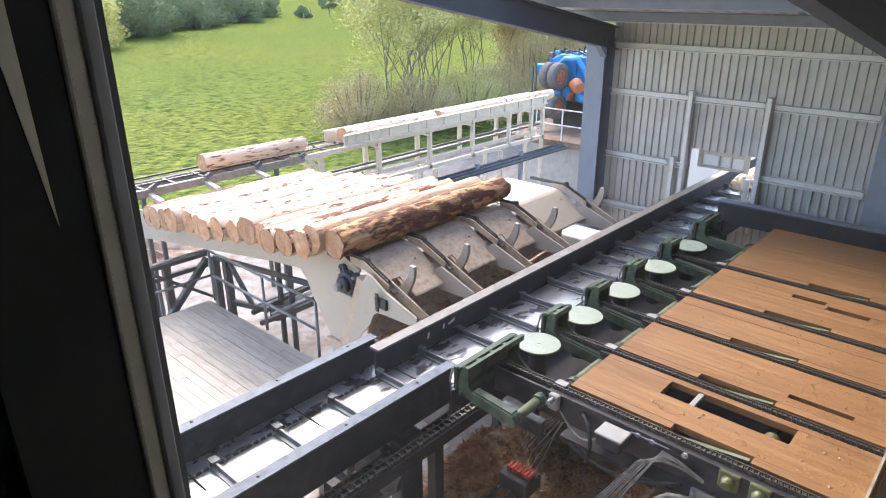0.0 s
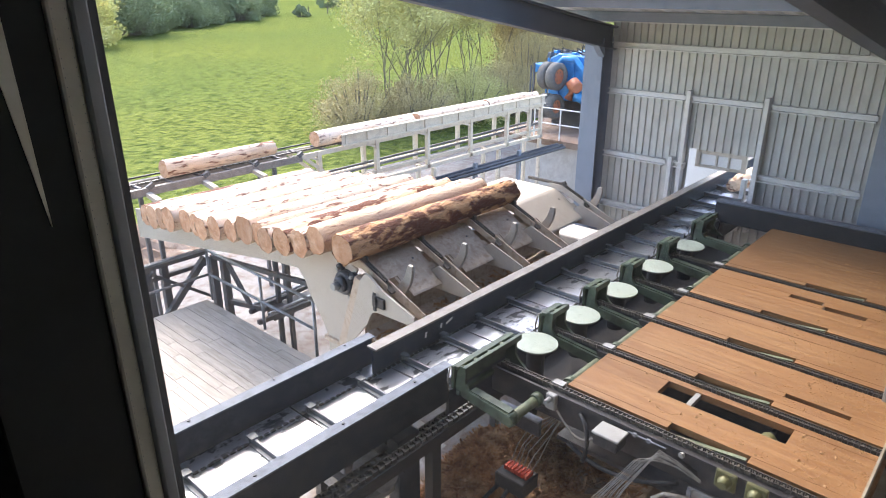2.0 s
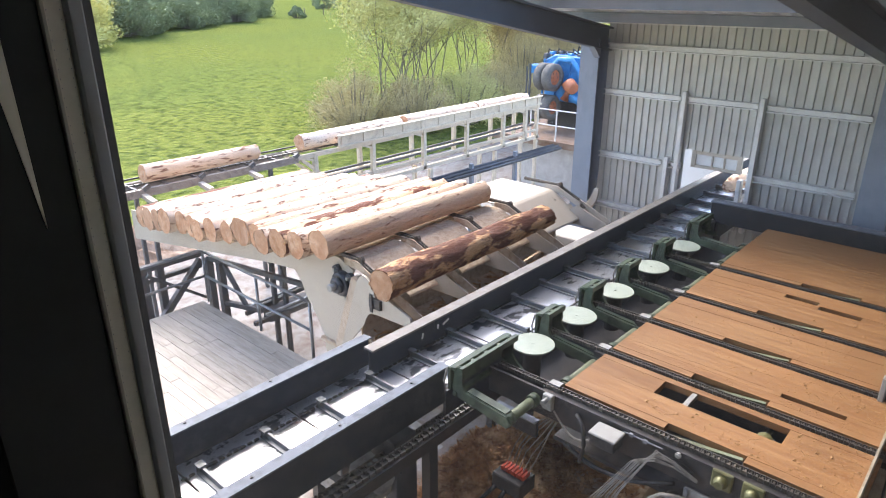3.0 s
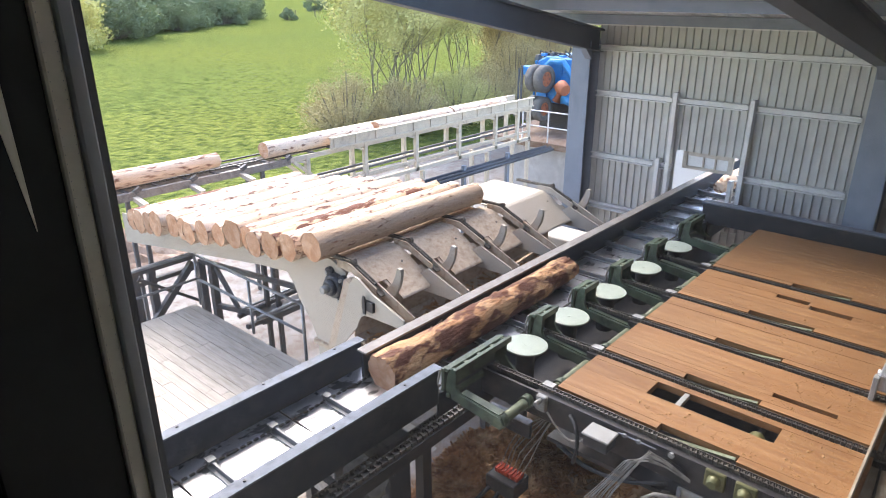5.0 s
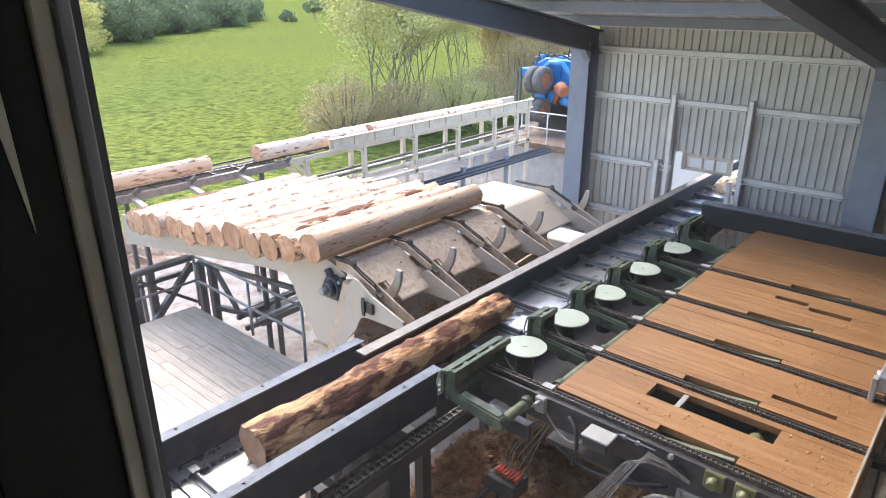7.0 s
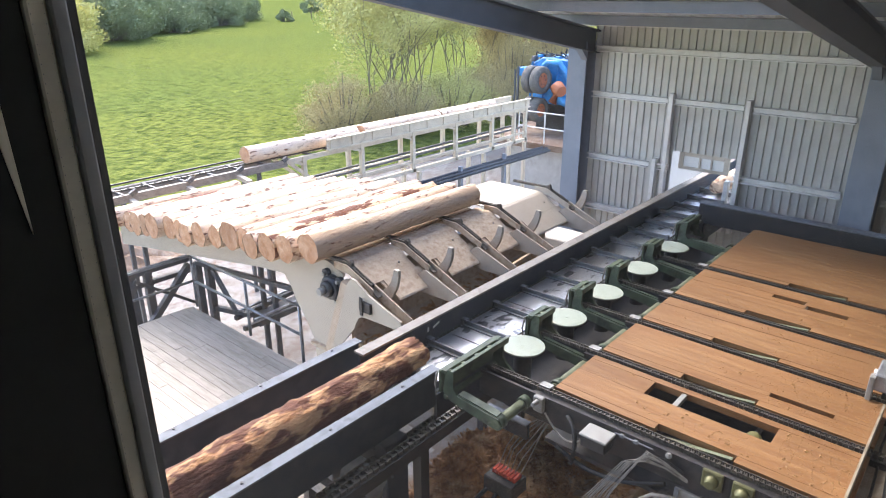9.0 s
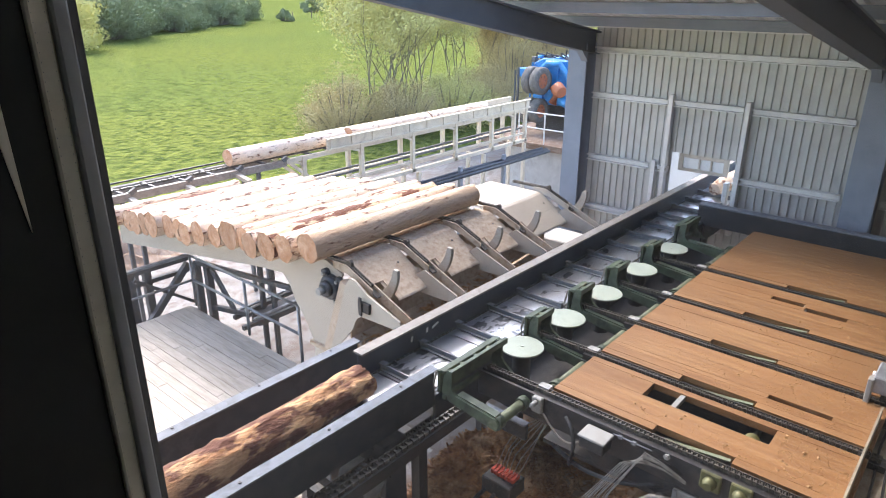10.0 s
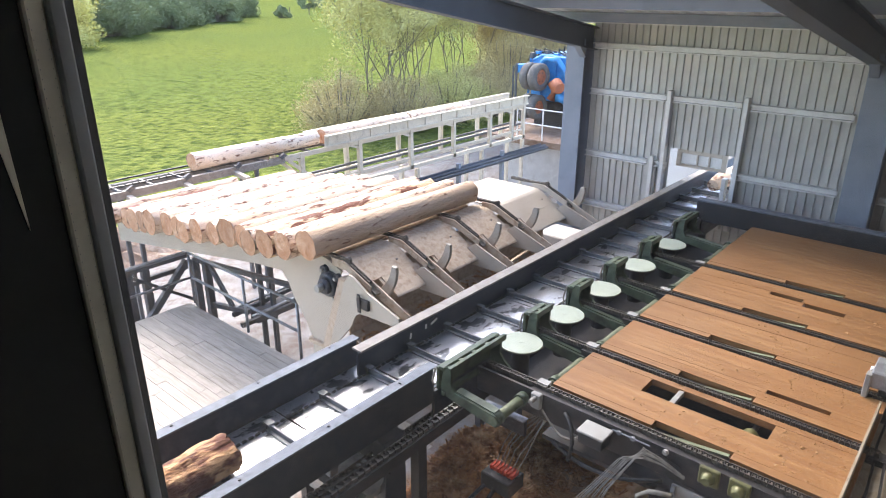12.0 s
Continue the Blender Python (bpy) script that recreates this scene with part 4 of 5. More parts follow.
# ---- platform with railing ----
def build_platform():
    p = empty("timber_platform", "weathered grey timber plank platform on steel", "platform", kind="structure")
    rng = random.Random(3)
    y = -1.2
    w = 0.135
    meshes = {}
    while y < 4.86:
        x = -9.95
        while x < -4.3:
            L = min(rng.choice((0.6, 0.8, 1.0, 1.2)), -4.25 - x)
            if L < 0.25:
                break
            key = round(L, 2)
            if key not in meshes:
                bm = B()
                box(bm, 0.0025, L - 0.0025, 0.002, w - 0.002, -0.05, 0)
                meshes[key] = finish(bm, M["plank"], "plank", 0.002)
            share("plank", meshes[key], p, pose(x, y, -2.0 + rng.uniform(-0.004, 0.004), 0, 0, 0))
            x += L
        y += w
    for x in (-9.8, -7.0, -4.6):
        bm = B()
        box(bm, x - 0.06, x + 0.06, -1.2, 4.85, -2.25, -2.056)
        part("joist", bm, M["black"], p)
        for yy in (0.0, 4.6):
            bm = B()
            box(bm, x - 0.06, x + 0.06, yy - 0.06, yy + 0.06, -3.4, -2.25)
            part("leg", bm, M["black"], p)
    r = empty("handrail", "grey tubular steel handrail with mid rail", "railing")
    top, mid = -1.07, -1.52
    posts = [(-9.86, 4.93), (-8.28, 4.93), (-6.95, 4.93), (-9.86, 3.3), (-9.86, 1.6)]
    for x, y in posts:
        bm = B()
        tube(bm, [(x, y, -2.0), (x, y, top)], 0.024, 8)
        part("post", bm, M["galvrail"], r)
    for z in (top, mid):
        for a, b in (((-9.86, 4.93), (-6.93, 4.93)), ((-9.86, 4.93), (-9.86, -0.5))):
            bm = B()
            tube(bm, [(*a, z), (*b, z)], 0.022, 8)
            part("rail", bm, M["galvrail"], r)
    # dark trestle behind the railing
    t = empty("trestle", "dark cross-braced steel trestle under the log deck", "trestle")
    def b3(a, b, w=0.09):
        bm = B()
        bar(bm, a, b, w, w)
        part("brace" if a[2] != b[2] else "beam", bm, M["darksteel"], t)
    for x, y in ((-10.05, 5.12), (-9.72, 5.15), (-10.3, 4.08), (-10.3, 4.36)):
        b3((x, y, -3.4), (x, y, -1.30), 0.11)
    b3((-10.3, 1.0, -1.27), (-10.3, 5.1, -1.27), 0.10)
    b3((-10.3, 1.0, -1.50), (-10.3, 5.1, -1.50), 0.07)
    b3((-10.2, 5.06, -1.34), (-10.2, 4.15, -2.30), 0.10)
    b3((-10.2, 4.10, -1.36), (-10.2, 5.1, -2.10), 0.05)
    b3((-10.05, 5.12, -1.30), (-7.85, 5.55, -1.30), 0.07)
    b3((-9.75, 5.13, -2.05), (-8.95, 5.40, -2.05), 0.08)
    b3((-9.62, 5.16, -1.32), (-9.28, 5.30, -2.05), 0.06)
    # walkway channel behind, with its pale edge angles
    b3((-9.15, 5.2, -2.10), (-9.35, 7.2, -2.10), 0.07)
    b3((-8.75, 5.1, -2.12), (-8.75, 7.2, -2.12), 0.07)
    b3((-9.0, 5.5, -2.2), (-9.05, 7.2, -2.2), 0.20)
    for x in (-9.2, -8.72):
        bm = B()
        bar(bm, (x, 5.3, -2.02), (x - 0.12, 7.2, -2.02), 0.05, 0.03)
        part("edge_angle", bm, M["galvrail"], t)
    b3((-9.10, 5.75, -3.4), (-9.10, 5.75, -0.75), 0.07)
    b3((-8.93, 5.86, -3.4), (-8.93, 5.86, -0.75), 0.07)


build_platform()

# ---- sorting table ----
BAYS = ((4.08, 4.75), (4.88, 5.55), (5.68, 6.33), (6.46, 7.32), (7.45, 9.12))
CHAINS = (4.01, 4.815, 5.615, 6.395, 7.385)
# board lanes of each bay: y from, y to, and the stretches of x left open
LANES = (
    ((4.08, 4.16, (-1.49, -0.92)), (4.16, 4.46), (4.46, 4.68, (-1.75, -0.79)), (4.68, 4.75)),
    ((4.88, 4.96, (-1.62, -1.02)), (4.96, 5.07), (5.07, 5.13, (-0.98, -0.52)), (5.13, 5.34), (5.34, 5.55)),
    ((5.68, 5.75, (-1.66, -1.08)), (5.75, 5.96), (5.96, 6.15), (6.15, 6.33)),
    ((6.46, 6.54, (-1.62, -1.02)), (6.54, 6.76), (6.76, 6.94), (6.94, 7.03, (-1.18, -0.80)), (7.03, 7.12, (-1.52, -1.20)), (7.12, 7.32)),
    ((7.45, 7.53, (-1.48, -0.90)), (7.53, 7.95), (7.95, 8.36), (8.36, 8.76), (8.76, 9.12)),
)


def build_table():
    t = empty("sorting_table", "timber decked cross-chain sorting table on black steel", "table")
    X0, X1 = -2.34, -0.22
    rng = random.Random(12)
    for bay in LANES:
        for lane in bay:
            a, b = lane[:2]
            spans, x = [], X0
            for g0, g1 in lane[2:]:
                spans.append((x, g0))
                x = g1
            spans.append((x, X1))
            for x0, x1 in spans:
                bm = B()
                box(bm, x0, x1, a + 0.0009, b - 0.0009, -0.058, 0.0)
                part("deck_board", bm, M["ply"], t, bevel=0.0015, m=pose(0, 0, rng.uniform(-0.003, 0.0)))
    for bay in LANES:
        y0, y1, (g0, g1) = bay[0]
        bm = B()
        bar(bm, (g0 + 0.03, y0 + 0.035, -0.075), (g1 - 0.02, y0 + 0.05, -0.022), 0.035, 0.01)
        part("guide_strip", bm, M["dustgreen"], t)
    for x, y0, y1 in ((-1.50, 4.46, 4.68), (-1.19, 6.94, 7.12)):
        bm = B()
        box(bm, x - 0.02, x + 0.02, y0, y1, -0.05, -0.012)
        part("cross_batten", bm, M["grey"], t)
    for y in CHAINS:
        bm = B()
        box(bm, -2.46, 0.2, y - 0.055, y + 0.055, -0.20, -0.030)
        part("chain_rail", bm, M["black"], t)
        bm = B()
        box(bm, -3.0, -2.462, y - 0.02, y + 0.02, -0.11, -0.032)
        part("chain_guide", bm, M["black"], t)
        bm = B()
        x = -2.95
        while x < -0.15:
            for dy in (-0.022, 0.022):
                box(bm, x, x + 0.030, y + dy - 0.005, y + dy + 0.005, -0.028, 0.004)
            box(bm, x + 0.010, x + 0.022, y - 0.018, y + 0.018, -0.022, -0.004)
            x += 0.036
        tagged(part("roller_chain", bm, M["chain"], t), kind="stuff")
        bm = B()
        box(bm, -2.45, -2.35, y + 0.005, y + 0.075, -0.020, 0.006)
        part("end_plate", bm, M["grey"], t)
    # black side frame towards the cabin
    bm = B()
    box(bm, -3.0, 0.3, 3.93, 3.955, -0.26, -0.03)
    part("side_frame", bm, M["black"], t)
    for x in (-2.3, -0.35):
        for y in (5.4, 8.9):
            bm = B()
            box(bm, x - 0.06, x + 0.06, y - 0.06, y + 0.06, -2.0, -0.2)
            part("leg", bm, M["black"], t)
    bm = B()
    box(bm, -2.36, -0.2, 4.0, 9.1, -0.50, -0.46)
    part("under_tray", bm, M["black"], t)
    # added black sheet covers the floor, standing in for the dark gap below the clamps
    bm = B()
    box(bm, -3.24, -2.40, 4.42, 9.7, -0.62, -0.60)
    part("under_tray", bm, M["black"], t)
    # bearings on the side frame
    for x in (-0.99, -0.79):
        bm = B()
        box(bm, x - 0.07, x + 0.07, 3.90, 3.93, -0.16, -0.02)
        fl = part("bearing_flange", bm, M["brass"], t, bevel=0.008)
        bm = B()
        tube(bm, [(x, 3.905, -0.09), (x, 3.88, -0.09), (x, 3.84, -0.09)], [0.05, 0.045, 0.03], 12)
        part("bearing_hub", bm, M["brass"], fl)
    # back beam
    b = empty("stop_beam", "black steel stop beam behind the sorting table", "beam")
    bm = B()
    box(bm, -3.37, 1.0, 9.86, 9.90, -0.32, 0.0)
    part("web", bm, M["black"], b)
    bm = B()
    box(bm, -3.37, 1.0, 9.80, 9.96, 0.0, 0.02)
    part("flange", bm, M["flange"], b)
    bm = B()
    for x in (-3.3, -1.5, 0.6):
        box(bm, x - 0.05, x + 0.05, 9.83, 9.93, -2, -0.32)
    part("legs", bm, M["black"], b)
    # right-hand cable tray and stop block
    tr = empty("cable_tray", "dusty steel cable tray beside the table", "cable tray")
    bm = B()
    prism(bm, [(-0.26, -0.1), (-0.26, 0.10), (-0.245, 0.10), (-0.245, -0.08), (0.1, -0.08), (0.1, 0.10), (0.115, 0.10), (0.115, -0.1)], 1, 2.5, 5.35)
    part("tray", bm, M["tray"], tr)
    for k in range(3):
        bm = B()
        tube(bm, [(-0.17 + 0.08 * k + 0.02 * math.sin(j * 1.3 + k), 2.6 + j * 0.3, -0.06 + 0.02 * (k % 2)) for j in range(10)], 0.009, 6)
        part("cable", bm, M["blackcable"], tr)
    s = empty("stop_block", "grey machined stop block on the table edge", "stop block")
    bm = B()
    box(bm, -0.37, -0.1, 5.55, 5.86, 0.08, 0.22)
    part("housing", bm, M["galvrail"], s, bevel=0.01)
    bm = B()
    box(bm, -0.30, -0.1, 5.62, 5.80, -0.02, 0.08)
    part("slide", bm, M["black"], s)
    for y in (5.60, 5.70, 5.80):
        bm = B()
        tube(bm, [(-0.40, y, 0.12), (-0.355, y, 0.12)], 0.022, 10)
        part("pin", bm, M["girt"], s)
    bm = B()
    box(bm, -0.40, -0.36, 5.52, 5.60, -0.02, 0.20)
    part("guide_plate", bm, M["grey"], s, bevel=0.005)


build_table()


def build_crumbs():
    rng = random.Random(41)
    vs, fs = [], []
    for _ in range(3600):
        x = -0.25 - abs(rng.gauss(0, 0.8))
        y = rng.uniform(4.1, 8.4)
        if x < -2.3 or any(abs(y - c) < 0.07 for c in CHAINS) or (-1.8 < x < -0.75 and 4.4 < y < 4.72) or (-1.55 < x < -0.75 and 6.9 < y < 7.15) or (5.05 < y < 5.15) or any(b[0] < y < b[0] + 0.09 for b in BAYS):
            continue
        s = rng.uniform(0.003, 0.0085) * (2.0 if rng.random() < 0.05 else 1.0)
        a = rng.random() * 6.3
        u, v = Vector((math.cos(a), math.sin(a), 0)) * s, Vector((-math.sin(a), math.cos(a), 0)) * s * rng.uniform(0.4, 0.8)
        c = Vector((x, y, 0.001))
        k = len(vs)
        top = Vector((0, 0, s * 0.7))
        vs.extend([c - u - v, c + u - v, c + u + v, c - u + v, c - u * 0.5 + top, c + u * 0.6 + top])
        fs.extend([(k, k + 1, k + 5, k + 4), (k + 1, k + 2, k + 5), (k + 2, k + 3, k + 4, k + 5), (k + 3, k, k + 4)])
    me = bpy.data.meshes.new("wood_crumbs")
    me.from_pydata(vs, [], fs)
    me.materials.append(M["sawdust"])
    tagged(new("wood_crumbs", me), "scattered pale wood crumbs on the table boards", "wood chips", kind="stuff")
    b = empty("roller_bearing", "olive bearing on a shaft below the table opening", "bearing")
    bm = B()
    tube(bm, [(-0.93, 4.50, -0.12), (-0.93, 4.62, -0.12)], 0.06, 14)
    part("housing", bm, M["brass"], b, bevel=0.006)
    bm = B()
    tube(bm, [(-0.93, 4.2, -0.12), (-0.93, 4.9, -0.12)], 0.022, 8)
    part("shaft", bm, M["black"], b)


build_crumbs()


# ---- clamps and discs ----
def build_clamps():
    def clamp(y, w, hx, px, pz, ty0, ty1):
        """A clamp: two chamfered jaw plates w apart at the trough, an arm to its pivot tube."""
        c = empty("log_clamp", "dark green steel clamp arm beside the trough", "clamp", "log clamps")
        zb = -0.08 if w > 0.5 else -0.09
        # hook plate: upright by the trough, then the arm down to the pivot
        hook = [(hx + 0.03, 0.15), (hx + 0.09, 0.19), (hx + 0.115, 0.14), (hx + 0.11, zb + 0.10), (hx + 0.15, zb + 0.045), (px + 0.02, pz + 0.05), (px + 0.055, pz), (px + 0.02, pz - 0.055), (px - 0.05, pz - 0.05), (hx + 0.07, zb - 0.03), (hx + 0.0, zb + 0.03)]
        prism_at = (y, y + w) if w <= 0.5 else (y, y + w - 0.03)
        for k, yy in enumerate(prism_at):
            bm = B()
            prism(bm, hook if k == 0 else hook[:5] + [(hx + 0.24, zb - 0.02), (hx + 0.07, zb - 0.03), (hx + 0.0, zb + 0.03)], 1, yy - 0.014, yy + 0.014)
            part("jaw_plate", bm, M["green"], c, bevel=0.003)
        for x0, x1, z0, z1 in ((hx - 0.03, hx + 0.0, zb + 0.02, 0.15), (hx + 0.0, hx + 0.045, 0.135, 0.165), (hx + 0.09, hx + 0.125, 0.13, 0.185), (hx + 0.02, hx + 0.06, zb - 0.02, zb + 0.02)):
            bm = B()
            box(bm, x0, x1, y - 0.03, y + w + 0.03, z0, z1)
            part("cross_plate", bm, M["green"], c, bevel=0.003)
        for k in range(1, 4 if w > 0.5 else 2):
            bm = B()
            yy = y + w * k / (4 if w > 0.5 else 2)
            box(bm, hx + 0.0, hx + 0.09, yy - 0.02, yy + 0.02, 0.125, 0.16)
            part("rib", bm, M["dustgreen" if k % 2 else "green"], c)
        bm = B()
        bar(bm, (hx + 0.155, y + 0.035, zb + 0.055), (px - 0.0, y + 0.035, pz + 0.062), 0.07, 0.012)
        part("arm_lip", bm, M["green"], c)
        bm = B()
        tube(bm, [(px, ty0, pz), (px, ty1, pz)], 0.042, 12)
        sh = part("pivot_tube", bm, M["dustgreen"], c)
        for q in (ty0 + 0.02, ty1 - 0.08):
            bm = B()
            tube(bm, [(px, q, pz), (px, q + 0.07, pz)], 0.058, 12)
            part("collar", bm, M["green"], sh)
        bm = B()
        tube(bm, [(hx - 0.02, y - 0.05, 0.15), (hx - 0.05, y - 0.05, 0.02), (hx - 0.035, y - 0.05, zb)], 0.009, 6)
        part("hose", bm, M["cable"], c)
    clamp(3.50, 0.70, -3.04, -2.50, -0.12, 3.48, 3.92)
    for y in (4.76, 5.55, 6.34, 7.25):
        clamp(y, 0.22, -3.05, -2.44, -0.14, y - 0.52, y + 0.07)
    clamp(8.28, 0.42, -3.06, -2.44, -0.14, 7.75, 8.6)
    for y in (4.47, 5.22, 6.00, 6.87, 7.77):
        d = empty("guide_roller", "pale worn metal disc topped guide roller", "roller", "guide rollers", m=pose(-2.92, y, 0))
        bm = B()
        tube(bm, [(0, 0, -0.014), (0, 0, -0.003), (0, 0, 0.0)], [0.198, 0.198, 0.195], 40)
        disc = part("disc", bm, M["disc"], d)
        bm = B()
        tube(bm, [(0, 0, 0.0), (0, 0, 0.005)], 0.018, 12)
        part("hub_cap", bm, M["disc"], disc)
        bm = B()
        tube(bm, [(0, 0, -0.45), (0, 0, -0.06), (0, 0, -0.014)], [0.085, 0.085, 0.11], 20)
        part("drum", bm, M["black"], d)


build_clamps()

# ---- raised conveyor ----
CX = -12.0


def build_conveyor():
    c = empty("raised_conveyor", "white painted steel truss conveyor carrying logs", "conveyor")
    def b3(nm, a, b, w, h=None, m="white"):
        bm = B()
        bar(bm, a, b, w, h or w)
        part(nm, bm, M[m], c)
    for dx, uprights in ((-0.28, (10.57, 12.40, 14.12, 15.80, 17.0)), (0.30, (8.77, 10.49, 12.27, 14.0, 15.67, 16.79, 17.4))):
        b3("top_rail", (CX + dx, 7.9, -0.40), (CX + dx, 17.5, -0.40), 0.06, 0.10)
        b3("side_guard", (CX + dx * 1.2, 9.40, -0.20), (CX + dx * 1.2, 17.5, -0.20), 0.025, 0.22)
        b3("guard_lip", (CX + dx * 1.3, 9.40, -0.085), (CX + dx * 1.3, 17.5, -0.085), 0.10, 0.03)
        b3("guard_lip", (CX + dx * 1.25, 9.40, -0.325), (CX + dx * 1.25, 17.5, -0.325), 0.09, 0.04)
        for k in range(13):
            b3("guard_bracket", (CX + dx * 1.27, 9.5 + k * 0.65, -0.31), (CX + dx * 1.27, 9.5 + k * 0.65, -0.10), 0.035, 0.05)
        b3("bottom_rail", (CX + dx, 9.0, -1.36), (CX + dx, 17.5, -1.36), 0.10, 0.10)
        b3("low_rail", (CX + dx, 9.0, -1.13), (CX + dx, 17.5, -1.13), 0.06, 0.06)
        b3("hose_line", (CX + dx * 0.6, 9.0, -1.02), (CX + dx * 0.6, 17.5, -0.98), 0.05, 0.05, "darksteel")
        for y in uprights:
            b3("upright", (CX + dx, y, -1.40), (CX + dx, y, -0.35), 0.10, 0.10)
            b3("knee", (CX + dx, y - 0.32, -0.43), (CX + dx, y - 0.04, -0.52), 0.05, 0.05)
        b3("diagonal", (CX + dx, 8.4, -0.45), (CX + dx, 9.6, -1.42), 0.07, 0.07)
        b3("lower_rail", (CX + dx, 1.0, -0.42), (CX + dx, 8.3, -0.42), 0.10, 0.14, "dustrim")
    for y in (9.3, 12.5, 15.3, 17.4):
        for dx in (-0.28, 0.30):
            b3("leg", (CX + dx, y, -3.4), (CX + dx, y, -1.45), 0.10, 0.10)
    for y in (2.0, 5.0, 7.6):
        for dx in (-0.28, 0.30):
            b3("leg", (CX + dx, y, -3.4), (CX + dx, y, -0.45), 0.07, 0.07, "darksteel")
    y = 1.2
    while y < 17.4:
        b3("cross_bar", (CX - 0.28, y, -0.36), (CX + 0.30, y, -0.36), 0.05, 0.04, "darksteel")
        y += 0.6
    for y in (2.6, 3.8, 4.9, 6.0, 7.1, 8.2):
        b3("rail_clamp", (CX + 0.33, y, -0.36), (CX + 0.33, y + 0.12, -0.30), 0.07, 0.08, "darksteel")
    b3("guide_rail", (CX - 0.34, 1.0, -0.30), (CX - 0.34, 9.6, -0.30), 0.03, 0.03, "black")
    for y in (3.8, 4.9, 6.0, 7.1):
        b3("bracket", (CX + 0.30, y, -0.46), (CX + 0.75, y, -0.52), 0.10, 0.08, "cream")
    bm = B()
    k = 1.0
    while k < 17.4:
        box(bm, CX - 0.03, CX + 0.03, k, k + 0.10, -0.36, -0.325)
        k += 0.13
    tagged(part("carrier_chain", bm, M["chain"], c), kind="stuff")


build_conveyor()


# ---- blue debarker with tyres on its deck ----
def wheel(parent, m, r=0.48):
    w = empty("feed_wheel", "", "")
    w.parent = parent
    w.matrix_basis = m
    bm = B()
    prof = [(-0.14, r * 0.55), (-0.16, r * 0.70), (-0.16, r * 0.90), (-0.11, r), (0.11, r), (0.16, r * 0.90), (0.16, r * 0.70), (0.14, r * 0.55)]
    n = 28
    rings = [[bm.verts.new((q * math.cos(k * math.tau / n), a, q * math.sin(k * math.tau / n))) for k in range(n)] for a, q in prof]
    for i in range(len(rings)):
        a, b = rings[i], rings[(i + 1) % len(rings)]
        for k in range(n):
            bm.faces.new((a[k], a[(k + 1) % n], b[(k + 1) % n], b[k])).smooth = True
    part("tyre", bm, M["rubber"], w)
    bm = B()
    tube(bm, [(0, -0.10, 0), (0, -0.06, 0), (0, 0.1, 0)], [r * 0.56, r * 0.40, r * 0.56], 20)
    tube(bm, [(0, -0.13, 0), (0, -0.05, 0)], r * 0.16, 10)
    part("rim", bm, M["orange"], w)
    # black stubs stand in for the dark holes in the rim
    bm = B()
    for k in range(6):
        a = k * math.tau / 6
        tube(bm, [(r * 0.34 * math.cos(a), -0.105, r * 0.34 * math.sin(a)), (r * 0.34 * math.cos(a), -0.07, r * 0.34 * math.sin(a))], r * 0.07, 6)
    part("wheel_bolts", bm, M["black"], w)
    return w


